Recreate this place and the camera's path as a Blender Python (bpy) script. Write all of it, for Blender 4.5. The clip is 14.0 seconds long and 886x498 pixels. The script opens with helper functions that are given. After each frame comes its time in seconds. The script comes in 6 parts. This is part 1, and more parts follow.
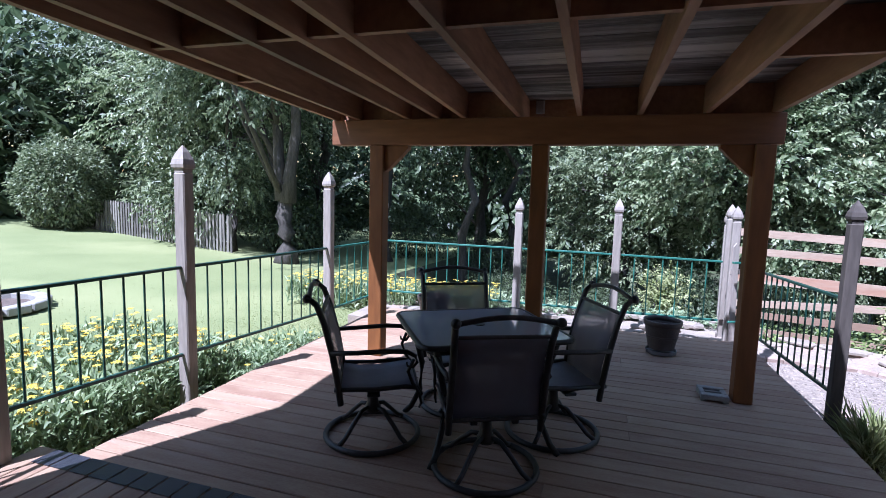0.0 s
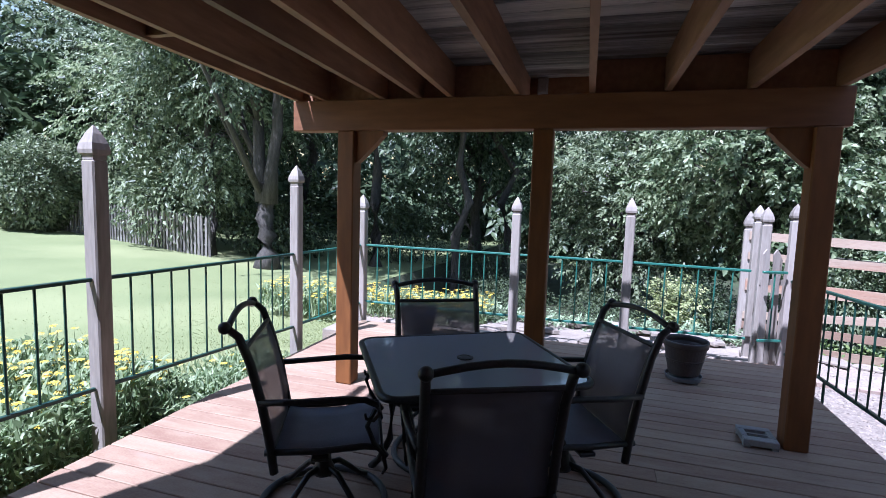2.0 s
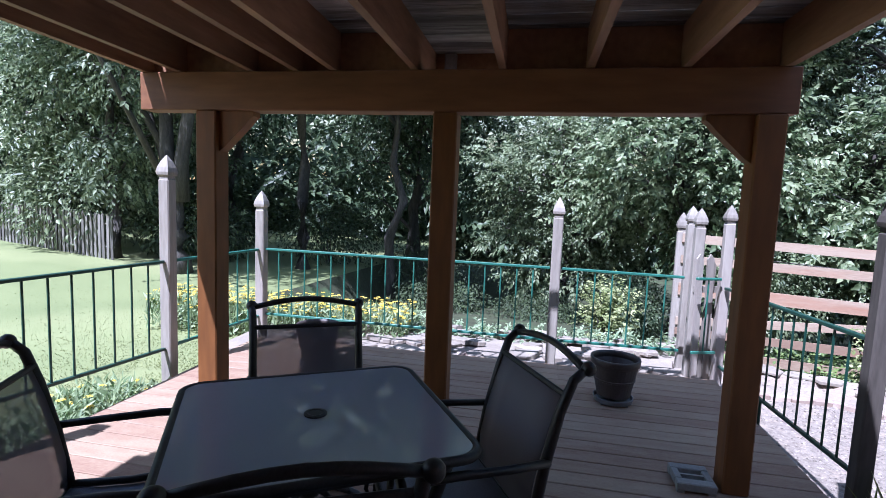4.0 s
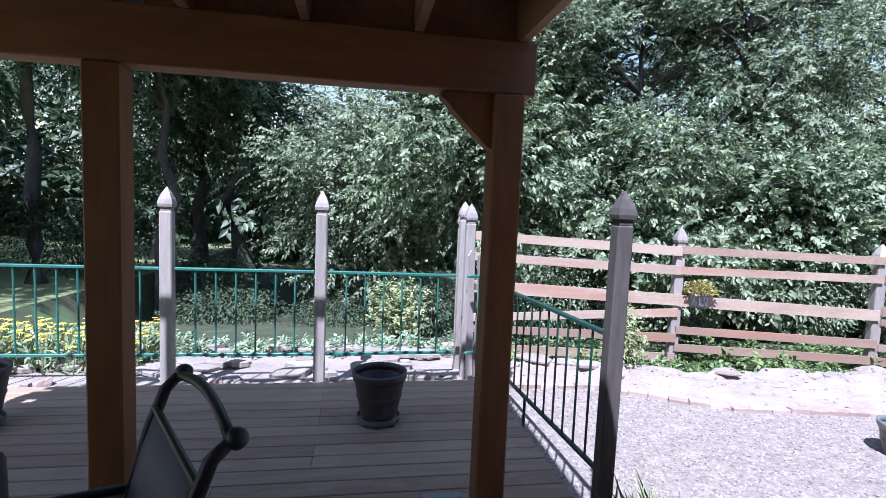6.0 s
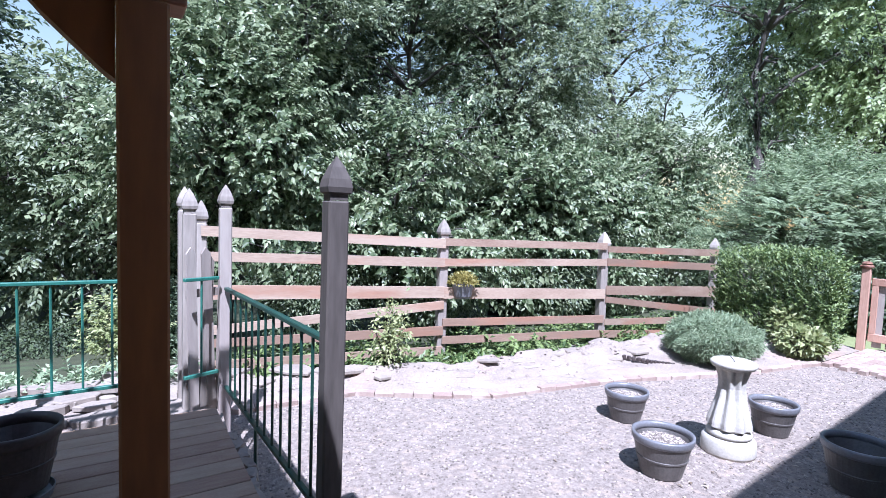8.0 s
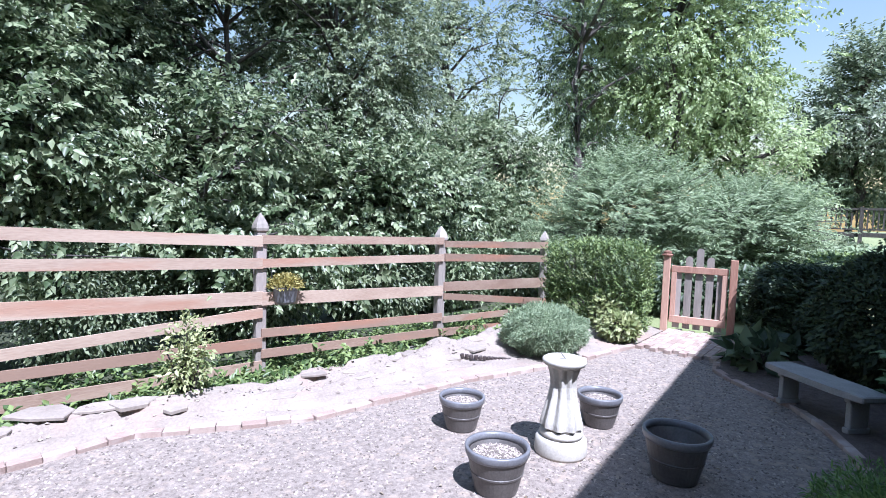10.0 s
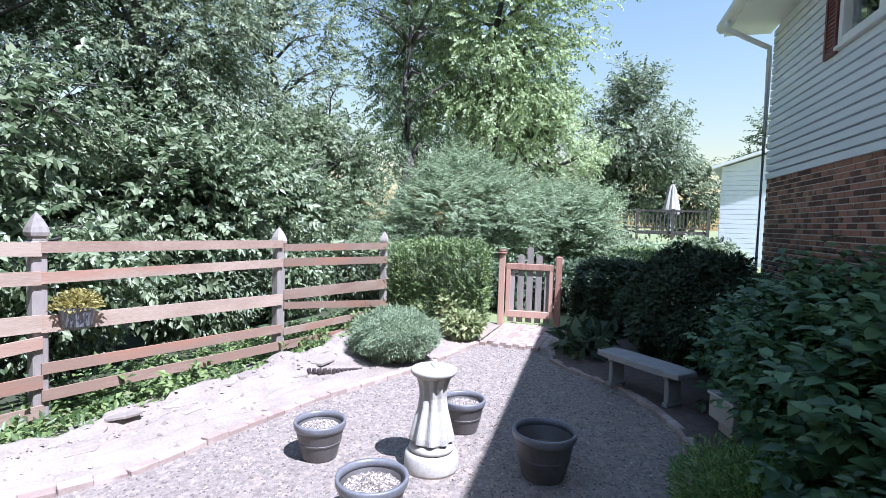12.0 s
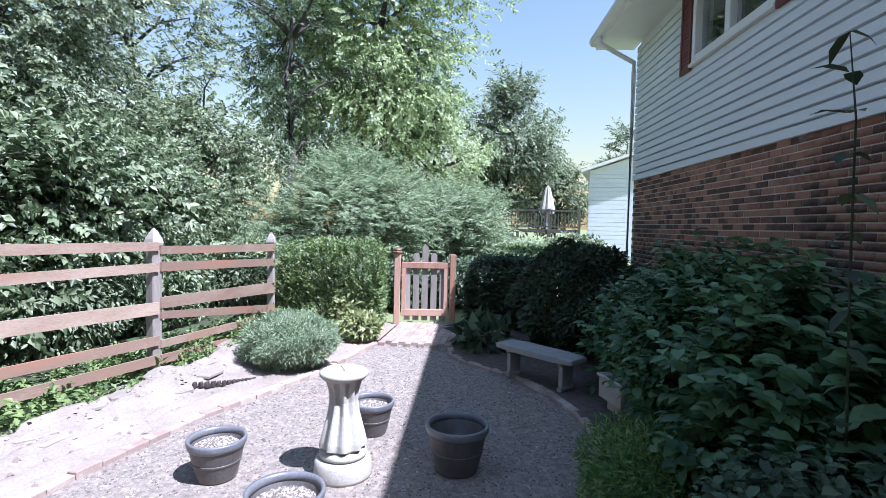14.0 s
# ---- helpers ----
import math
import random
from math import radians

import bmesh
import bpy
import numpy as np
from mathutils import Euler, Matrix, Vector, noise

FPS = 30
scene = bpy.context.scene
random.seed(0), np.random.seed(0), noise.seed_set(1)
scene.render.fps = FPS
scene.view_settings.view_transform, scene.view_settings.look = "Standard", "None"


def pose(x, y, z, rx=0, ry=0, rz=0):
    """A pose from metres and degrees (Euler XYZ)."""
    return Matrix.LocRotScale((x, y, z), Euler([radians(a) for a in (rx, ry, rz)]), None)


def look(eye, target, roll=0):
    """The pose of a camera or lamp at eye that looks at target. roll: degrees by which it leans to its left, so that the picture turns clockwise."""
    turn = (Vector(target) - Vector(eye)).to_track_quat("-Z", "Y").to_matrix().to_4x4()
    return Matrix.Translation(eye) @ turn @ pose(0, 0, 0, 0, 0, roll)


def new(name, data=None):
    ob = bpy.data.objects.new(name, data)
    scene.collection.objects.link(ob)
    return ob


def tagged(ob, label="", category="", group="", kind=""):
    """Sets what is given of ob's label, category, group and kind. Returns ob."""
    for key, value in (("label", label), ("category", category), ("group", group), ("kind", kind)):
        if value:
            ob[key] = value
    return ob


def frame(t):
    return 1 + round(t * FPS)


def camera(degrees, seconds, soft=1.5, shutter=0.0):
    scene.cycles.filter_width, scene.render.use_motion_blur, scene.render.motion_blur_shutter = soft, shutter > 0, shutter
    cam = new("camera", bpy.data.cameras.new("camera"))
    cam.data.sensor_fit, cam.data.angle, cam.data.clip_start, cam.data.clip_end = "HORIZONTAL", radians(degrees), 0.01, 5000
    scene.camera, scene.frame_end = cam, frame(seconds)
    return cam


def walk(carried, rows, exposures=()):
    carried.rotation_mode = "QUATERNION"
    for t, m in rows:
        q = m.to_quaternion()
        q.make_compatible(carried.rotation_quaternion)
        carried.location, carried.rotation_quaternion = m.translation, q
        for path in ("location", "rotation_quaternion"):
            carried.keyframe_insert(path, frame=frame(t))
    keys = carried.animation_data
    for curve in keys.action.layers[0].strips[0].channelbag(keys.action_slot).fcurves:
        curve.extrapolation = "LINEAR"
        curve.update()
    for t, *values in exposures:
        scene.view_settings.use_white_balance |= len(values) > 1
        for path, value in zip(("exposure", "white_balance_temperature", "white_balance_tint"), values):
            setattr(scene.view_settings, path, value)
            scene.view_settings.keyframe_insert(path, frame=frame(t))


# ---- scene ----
cam = camera(82.5, 14.0, soft=0.8)
PATH = [
    (0, (-1.236, -4.432, 1.603), (-1.827, -2.534, 1.388), 1.6),
    (0.5, (-1.273, -4.201, 1.59), (-1.862, -2.302, 1.378), 1.6),
    (1, (-1.341, -3.99, 1.571), (-1.92, -2.087, 1.361), 1.7),
    (1.5, (-1.369, -3.8, 1.563), (-1.948, -1.896, 1.359), 1.6),
    (2, (-1.379, -3.624, 1.548), (-1.955, -1.719, 1.347), 1.8),
    (4.5, (-1.119, -2.702, 1.556), (-1.366, -0.727, 1.367), 2.3),
    (5, (-1.021, -2.539, 1.54), (-1.111, -0.549, 1.362), 2.3),
    (5.5, (-0.888, -2.405, 1.539), (-0.806, -0.414, 1.365), 2.3),
    (6, (-0.747, -2.26, 1.531), (-0.408, -0.297, 1.36), 2.4),
    (6.5, (-0.616, -2.138, 1.483), (-0.036, -0.23, 1.332), 2.2),
    (7, (-0.452, -2.038, 1.45), (0.331, -0.203, 1.314), 2.0),
    (7.5, (-0.326, -1.911, 1.424), (0.619, -0.153, 1.293), 2.0),
    (8, (-0.146, -1.811, 1.423), (0.938, -0.136, 1.292), 2.0),
    (8.2, (-0.065, -1.795, 1.417), (1.052, -0.141, 1.288), 1.8),
    (10.3, (0.479, -1.396, 1.408), (2.074, -0.196, 1.281), 1.8),
    (10.5, (0.492, -1.338, 1.414), (2.13, -0.197, 1.289), 1.7),
    (11, (0.563, -1.231, 1.412), (2.295, -0.238, 1.291), 1.8),
    (11.5, (0.593, -1.143, 1.417), (2.399, -0.293, 1.3), 1.8),
    (12, (0.626, -1.04, 1.412), (2.496, -0.34, 1.303), 1.8),
    (12.5, (0.648, -0.957, 1.404), (2.571, -0.415, 1.303), 1.8),
    (13, (0.646, -0.901, 1.393), (2.601, -0.493, 1.298), 1.7),
    (13.5, (0.656, -0.86, 1.375), (2.627, -0.537, 1.284), 1.5),
    (14, (0.639, -0.846, 1.372), (2.62, -0.586, 1.279), 1.3),
]
walk(cam, [(t, look(*p)) for t, *p in PATH], exposures=[(0, 1.26, 5100, 22), (8.2, 1.26, 5150, 21), (10.5, 1.25, 5250, 19), (14, 1.25, 5250, 19)])

# ---- light ----
SUN = Vector((-0.27, -0.525, 1.0)).normalized()
world = bpy.data.worlds.new("sky_world")
scene.world = world
world.use_nodes = True
wn = world.node_tree.nodes
sky = wn.new("ShaderNodeTexSky")
sky.sky_type, sky.sun_disc = "NISHITA", False
sky.sun_elevation, sky.sun_rotation = math.asin(SUN.z), math.atan2(SUN.x, SUN.y)
sky.air_density, sky.dust_density, sky.ozone_density = 2.2, 0.6, 0.0
wn["Background"].inputs["Strength"].default_value = 0.065
world.node_tree.links.new(sky.outputs[0], wn["Background"].inputs["Color"])
sun_data = bpy.data.lights.new("sun", "SUN")
sun_data.energy, sun_data.angle, sun_data.color = 5.0, radians(0.6), (1.0, 0.97, 0.92)
sun = new("sun", sun_data)
sun.matrix_world = look(SUN * 40, (0, 0, 0))


# ---- materials ----
def material(name, dark, light, rough=0.7, scale=6.0, fine=60.0, bump=0.3, metal=0.0, stretch=(1, 1, 1), spec=0.5,
             per_object=0.0, island=0.0, stain=None, stain_at=0.62, translucent=0.0, space="Object", dist=0.01):
    """A principled surface whose colour wanders between dark and light at two scales, with fine relief."""
    m = bpy.data.materials.new(name)
    m.use_nodes = True
    nt = m.node_tree
    n, l = nt.nodes, nt.links
    b = n["Principled BSDF"]
    tc, mp = n.new("ShaderNodeTexCoord"), n.new("ShaderNodeMapping")
    mp.inputs["Scale"].default_value = stretch
    l.new(tc.outputs[space], mp.inputs["Vector"])
    vec = mp.outputs[0]
    if per_object:
        oi, add = n.new("ShaderNodeObjectInfo"), n.new("ShaderNodeVectorMath")
        mul = n.new("ShaderNodeMath")
        mul.operation, mul.inputs[1].default_value = "MULTIPLY", 37.0
        l.new(oi.outputs["Random"], mul.inputs[0])
        l.new(mp.outputs[0], add.inputs[0])
        l.new(mul.outputs[0], add.inputs[1])
        vec = add.outputs[0]
    big, small = n.new("ShaderNodeTexNoise"), n.new("ShaderNodeTexNoise")
    for node, s, d in ((big, scale, 5.0), (small, fine, 4.0)):
        node.inputs["Scale"].default_value, node.inputs["Detail"].default_value = s, d
        l.new(vec, node.inputs["Vector"])
    mix = n.new("ShaderNodeMix")
    mix.inputs[0].default_value = 0.45
    l.new(big.outputs[0], mix.inputs[2])
    l.new(small.outputs[0], mix.inputs[3])
    fac = mix.outputs[0]
    if per_object or island:
        src = (n.new("ShaderNodeObjectInfo").outputs["Random"] if per_object
               else n.new("ShaderNodeNewGeometry").outputs["Random Per Island"])
        am = n.new("ShaderNodeMath")
        am.operation = "MULTIPLY_ADD"
        am.inputs[1].default_value = per_object or island
        sub = n.new("ShaderNodeMath")
        sub.operation, sub.inputs[1].default_value = "SUBTRACT", 0.5
        l.new(src, sub.inputs[0])
        l.new(sub.outputs[0], am.inputs[0])
        l.new(fac, am.inputs[2])
        fac = am.outputs[0]
    ramp = n.new("ShaderNodeValToRGB")
    ramp.color_ramp.elements[0].position, ramp.color_ramp.elements[1].position = 0.3, 0.7
    ramp.color_ramp.elements[0].color, ramp.color_ramp.elements[1].color = (*dark, 1), (*light, 1)
    l.new(fac, ramp.inputs[0])
    col = ramp.outputs[0]
    if stain:
        st, sr, sm = n.new("ShaderNodeTexNoise"), n.new("ShaderNodeValToRGB"), n.new("ShaderNodeMix")
        st.inputs["Scale"].default_value, st.inputs["Detail"].default_value = scale * 0.45, 8.0
        sr.color_ramp.elements[0].position, sr.color_ramp.elements[1].position = stain_at - 0.08, stain_at + 0.08
        sm.data_type = "RGBA"
        sm.inputs[7].default_value = (*stain, 1)
        l.new(vec, st.inputs["Vector"])
        l.new(st.outputs[0], sr.inputs[0])
        l.new(sr.outputs[0], sm.inputs[0])
        l.new(col, sm.inputs[6])
        col = sm.outputs[2]
    l.new(col, b.inputs["Base Color"])
    b.inputs["Roughness"].default_value, b.inputs["Metallic"].default_value = rough, metal
    b.inputs["Specular IOR Level"].default_value = spec
    if bump:
        bp = n.new("ShaderNodeBump")
        bp.inputs["Strength"].default_value, bp.inputs["Distance"].default_value = bump, dist
        l.new(mix.outputs[0], bp.inputs["Height"])
        l.new(bp.outputs[0], b.inputs["Normal"])
    if translucent:
        tr, ms = n.new("ShaderNodeBsdfTranslucent"), n.new("ShaderNodeMixShader")
        ms.inputs[0].default_value = translucent
        l.new(col, tr.inputs["Color"])
        l.new(b.outputs[0], ms.inputs[1])
        l.new(tr.outputs[0], ms.inputs[2])
        l.new(ms.outputs[0], n["Material Output"].inputs["Surface"])
    return m


M = {}
M["deck_red"] = material("deck_stain", (0.26, 0.158, 0.114), (0.385, 0.282, 0.202), 0.6, 3, 30, 0.25, stretch=(0.25, 4, 4), per_object=0.22,
                         stain=(0.37, 0.27, 0.21), stain_at=0.66, space="Generated", spec=0.2)
M["deck_red"].node_tree.nodes["Mapping"].inputs["Scale"].default_value = (3.0, 0.8, 1.0)
M["frame_wood"] = material("stained_timber", (0.125, 0.044, 0.011), (0.265, 0.1, 0.024), 0.6, 2.5, 22, 0.3, stretch=(1, 1, 0.18), stain=(0.15, 0.06, 0.03), stain_at=0.68)
M["beam_wood"] = material("stained_beam", (0.16, 0.062, 0.027), (0.31, 0.135, 0.058), 0.6, 2.5, 22, 0.3, stretch=(0.18, 1, 1), stain=(0.13, 0.05, 0.025), stain_at=0.68)
M["joist_wood"] = material("joist_timber", (0.18, 0.085, 0.045), (0.44, 0.24, 0.135), 0.65, 2.5, 24, 0.3, stretch=(1, 0.15, 1), stain=(0.13, 0.07, 0.045), stain_at=0.64)
M["soffit_boards"] = material("weathered_boards", (0.13, 0.115, 0.1), (0.6, 0.56, 0.5), 0.8, 2.2, 26, 0.4, stretch=(0.4, 6, 6), island=0.5, stain=(0.1, 0.085, 0.075), stain_at=0.56)
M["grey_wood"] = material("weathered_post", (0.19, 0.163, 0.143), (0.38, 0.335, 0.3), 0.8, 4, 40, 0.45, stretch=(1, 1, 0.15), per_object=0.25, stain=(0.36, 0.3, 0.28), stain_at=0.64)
# weathered post wood darkened to stand for the upper deck's shade
M["shaded_post"] = material("shaded_weathered_post", (0.045, 0.037, 0.033), (0.12, 0.102, 0.092), 0.8, 4, 40, 0.45, stretch=(1, 1, 0.15), stain=(0.11, 0.085, 0.07), stain_at=0.6)
M["grip"] = material("grip_tape", (0.012, 0.013, 0.02), (0.04, 0.044, 0.065), 0.45, 30, 400, 0.8, metal=0.1)
M["old_picket"] = material("old_picket", (0.1, 0.09, 0.085), (0.26, 0.24, 0.22), 0.85, 4, 40, 0.4, stretch=(1, 1, 0.15), per_object=0.5)
M["rail_wood"] = material("faded_rail", (0.26, 0.168, 0.122), (0.42, 0.318, 0.245), 0.75, 2.2, 30, 0.4, stretch=(0.2, 3, 3), per_object=0.5, stain=(0.34, 0.165, 0.105), stain_at=0.62)
M["gate_wood"] = material("gate_timber", (0.32, 0.16, 0.11), (0.52, 0.32, 0.24), 0.7, 3, 30, 0.35, stretch=(2, 2, 0.3), per_object=0.4)
# one green paint in two tones: sun and shade are put into the colour
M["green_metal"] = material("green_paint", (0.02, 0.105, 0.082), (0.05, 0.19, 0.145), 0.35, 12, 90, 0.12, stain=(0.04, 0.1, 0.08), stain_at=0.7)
M["shaded_green_metal"] = material("shaded_green_paint", (0.008, 0.035, 0.028), (0.018, 0.065, 0.05), 0.4, 12, 90, 0.12, stain=(0.05, 0.06, 0.045), stain_at=0.7)
M["black_metal"] = material("bronze_metal", (0.026, 0.025, 0.027), (0.06, 0.056, 0.058), 0.42, 14, 120, 0.12, metal=0.3)
M["pot_grey"] = material("pot_plastic", (0.06, 0.053, 0.05), (0.13, 0.118, 0.112), 0.45, 6, 70, 0.12, stain=(0.2, 0.18, 0.17), stain_at=0.68)
M["pot_rim"] = material("pot_rim", (0.11, 0.11, 0.12), (0.21, 0.21, 0.23), 0.38, 8, 70, 0.1)
M["pot_brown"] = material("brown_pot", (0.04, 0.03, 0.03), (0.085, 0.065, 0.06), 0.5, 6, 60, 0.15, stain=(0.12, 0.1, 0.1), stain_at=0.68)
M["pebble"] = material("pebbles", (0.13, 0.108, 0.094), (0.37, 0.315, 0.275), 0.9, 8, 50, 0.3, island=0.8, spec=0.2)
M["gravel"] = material("gravel_bed", (0.135, 0.111, 0.098), (0.375, 0.32, 0.282), 0.95, 28, 130, 1.0, spec=0.15, stain=(0.36, 0.29, 0.235), stain_at=0.62, dist=0.02)
M["bed_soil"] = material("pale_soil", (0.2, 0.163, 0.138), (0.34, 0.29, 0.25), 0.95, 3.5, 45, 0.9, stain=(0.33, 0.235, 0.19), stain_at=0.64, dist=0.02)
M["lawn"] = material("lawn", (0.14, 0.166, 0.066), (0.235, 0.258, 0.115), 0.9, 0.5, 55, 0.8, stain=(0.26, 0.272, 0.128), stain_at=0.6, dist=0.03)
M["grass"] = material("grass_blades", (0.19, 0.215, 0.088), (0.285, 0.31, 0.14), 0.7, 3, 30, 0.0, island=0.6, translucent=0.25)
M["stone"] = material("flagstone", (0.21, 0.175, 0.15), (0.33, 0.285, 0.245), 0.9, 4, 35, 0.6, per_object=0.25, stain=(0.3, 0.25, 0.22), stain_at=0.66)
M["chips"] = material("stone_chips", (0.2, 0.16, 0.135), (0.35, 0.3, 0.258), 0.9, 6, 40, 0.4, island=0.9)
M["concrete"] = material("cast_concrete", (0.23, 0.22, 0.21), (0.37, 0.355, 0.34), 0.9, 5, 60, 0.5, stain=(0.3, 0.3, 0.28), stain_at=0.68)
M["bath_white"] = material("white_concrete", (0.36, 0.33, 0.29), (0.53, 0.5, 0.45), 0.85, 5, 60, 0.4, stain=(0.42, 0.39, 0.35), stain_at=0.68)
M["edging_brick"] = material("edging_brick", (0.27, 0.195, 0.165), (0.4, 0.32, 0.275), 0.9, 8, 60, 0.5, per_object=0.35, stain=(0.5, 0.42, 0.38), stain_at=0.62)
M["house_brick"] = material("house_brick", (0.09, 0.042, 0.032), (0.33, 0.16, 0.108), 0.85, 9, 60, 0.5, per_object=1.0, stain=(0.3, 0.22, 0.18), stain_at=0.66)
M["house_brick_far"] = material("house_brick_joined", (0.085, 0.042, 0.033), (0.28, 0.135, 0.092), 0.85, 9, 60, 0.5, island=0.8, stain=(0.3, 0.22, 0.18), stain_at=0.66)
M["mortar"] = material("mortar", (0.44, 0.39, 0.35), (0.64, 0.58, 0.53), 0.95, 9, 80, 0.6)
M["siding"] = material("vinyl_siding", (0.66, 0.69, 0.74), (0.76, 0.79, 0.83), 0.55, 1.2, 40, 0.12, stretch=(0.3, 2, 2))
M["white_trim"] = material("white_trim", (0.72, 0.73, 0.73), (0.82, 0.82, 0.81), 0.5, 3, 50, 0.08)
M["shutter"] = material("shutter_maroon", (0.1, 0.018, 0.02), (0.17, 0.035, 0.036), 0.5, 5, 50, 0.12)
M["roofing"] = material("shingle", (0.1, 0.095, 0.09), (0.22, 0.21, 0.2), 0.95, 12, 80, 0.6)
M["bark"] = material("bark", (0.03, 0.026, 0.023), (0.12, 0.105, 0.095), 0.95, 5, 25, 0.9, stretch=(2.5, 2.5, 0.5), dist=0.03)
M["interior"] = material("dark_room", (0.02, 0.02, 0.022), (0.05, 0.05, 0.052), 0.9, 2, 20, 0.1)
M["mulch"] = material("mulch", (0.06, 0.045, 0.038), (0.17, 0.13, 0.11), 0.95, 12, 70, 1.0, dist=0.02)
# leaf mould colour, kept dark to hold the shade of overhanging crowns
M["litter"] = material("shaded_leaf_litter", (0.024, 0.027, 0.014), (0.075, 0.085, 0.042), 0.95, 2.5, 30, 0.9, stain=(0.07, 0.115, 0.045), stain_at=0.66, dist=0.03)
M["petal"] = material("yellow_petal", (0.7, 0.47, 0.05), (0.85, 0.68, 0.15), 0.6, 6, 30, 0.0, island=0.5, translucent=0.2)
M["seed_head"] = material("seed_head", (0.03, 0.018, 0.01), (0.07, 0.04, 0.02), 0.9, 20, 60, 0.3)


def leaf_material(name, dark, light, rough=0.42, translucent=0.3):
    return material(name, dark, light, rough, 0.35, 9.0, 0.0, island=0.75, translucent=translucent, spec=0.5)


M["leaf"] = leaf_material("leaf_green", (0.074, 0.105, 0.05), (0.305, 0.35, 0.21), 0.42, 0.42)
M["leaf_big"] = leaf_material("leaf_broad", (0.08, 0.118, 0.052), (0.345, 0.395, 0.235), 0.36, 0.42)
M["leaf_far"] = leaf_material("leaf_far", (0.078, 0.11, 0.06), (0.285, 0.335, 0.21), 0.45, 0.42)
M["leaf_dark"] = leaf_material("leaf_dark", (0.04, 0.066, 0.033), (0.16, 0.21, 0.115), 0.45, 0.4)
# dark leaves with shade painted into the colour, for plants standing in shade
M["leaf_shade_tint"] = leaf_material("leaf_shade_tint", (0.03, 0.046, 0.022), (0.08, 0.112, 0.048), 0.65, 0.2)
M["leaf_hydrangea"] = leaf_material("leaf_hydrangea", (0.06, 0.12, 0.05), (0.16, 0.265, 0.115), 0.45, 0.3)
M["leaf_rose"] = leaf_material("leaf_rose", (0.04, 0.068, 0.034), (0.11, 0.16, 0.085), 0.6, 0.25)
M["leaf_fern"] = leaf_material("leaf_fern", (0.11, 0.2, 0.05), (0.27, 0.4, 0.13), 0.55, 0.4)
M["dry_leaf"] = leaf_material("dry_leaf", (0.2, 0.15, 0.1), (0.5, 0.42, 0.33), 0.8, 0.1)
M["leaf_bright"] = leaf_material("leaf_bright", (0.2, 0.265, 0.1), (0.48, 0.56, 0.31), 0.45, 0.48)
M["leaf_feather"] = leaf_material("leaf_feathery", (0.14, 0.195, 0.1), (0.37, 0.445, 0.27), 0.55, 0.45)
M["leaf_hedge"] = leaf_material("leaf_hedge", (0.055, 0.095, 0.026), (0.22, 0.285, 0.1), 0.45, 0.3)
M["leaf_pine"] = leaf_material("needle_green", (0.15, 0.21, 0.115), (0.36, 0.43, 0.27), 0.6, 0.3)
M["leaf_lime"] = leaf_material("leaf_lime", (0.2, 0.24, 0.09), (0.45, 0.47, 0.24), 0.5, 0.35)
M["leaf_gold"] = leaf_material("leaf_gold", (0.24, 0.2, 0.05), (0.58, 0.52, 0.2), 0.5, 0.4)
M["leaf_flower"] = leaf_material("leaf_flowerbed", (0.19, 0.26, 0.13), (0.45, 0.53, 0.32), 0.5, 0.45)

glass = bpy.data.materials.new("window_glass")
glass.use_nodes = True
gb = glass.node_tree.nodes["Principled BSDF"]
gb.inputs["Base Color"].default_value = (0.9, 0.95, 0.95, 1)
gb.inputs["Roughness"].default_value, gb.inputs["Transmission Weight"].default_value, gb.inputs["IOR"].default_value = 0.02, 1.0, 1.5
M["glass"] = glass

# table glass: pebbled, smoke-tinted
tg = bpy.data.materials.new("pebbled_glass")
tg.use_nodes = True
tb = tg.node_tree.nodes["Principled BSDF"]
tb.inputs["Base Color"].default_value = (0.46, 0.47, 0.55, 1)
tb.inputs["Roughness"].default_value, tb.inputs["Transmission Weight"].default_value, tb.inputs["IOR"].default_value = 0.03, 0.2, 2.2
tnz, tbm = tg.node_tree.nodes.new("ShaderNodeTexNoise"), tg.node_tree.nodes.new("ShaderNodeBump")
tnz.inputs["Scale"].default_value, tbm.inputs["Strength"].default_value, tbm.inputs["Distance"].default_value = 60, 0.05, 0.002
tg.node_tree.links.new(tnz.outputs[0], tbm.inputs["Height"])
tg.node_tree.links.new(tbm.outputs[0], tb.inputs["Normal"])
M["table_glass"] = tg

# woven sling: fine weave that lets some light through
sl = bpy.data.materials.new("sling_weave")
sl.use_nodes = True
sn, sk = sl.node_tree.nodes, sl.node_tree.links
sb = sn["Principled BSDF"]
sb.inputs["Base Color"].default_value, sb.inputs["Roughness"].default_value = (0.17, 0.165, 0.2, 1), 0.6
s_tr, s_mx, s_nz, s_mr = sn.new("ShaderNodeBsdfTransparent"), sn.new("ShaderNodeMixShader"), sn.new("ShaderNodeTexNoise"), sn.new("ShaderNodeMapRange")
s_nz.inputs["Scale"].default_value = 260
s_mr.inputs[3].default_value, s_mr.inputs[4].default_value = 0.2, 0.4
sk.new(s_nz.outputs[0], s_mr.inputs[0])
sk.new(s_mr.outputs[0], s_mx.inputs[0])
sk.new(sb.outputs[0], s_mx.inputs[1])
sk.new(s_tr.outputs[0], s_mx.inputs[2])
sk.new(s_mx.outputs[0], sn["Material Output"].inputs["Surface"])
M["sling"] = sl
sc = material("seat_sling", (0.15, 0.155, 0.19), (0.27, 0.275, 0.33), 0.55, 5, 160, 0.3)
M["seat_sling"] = sc


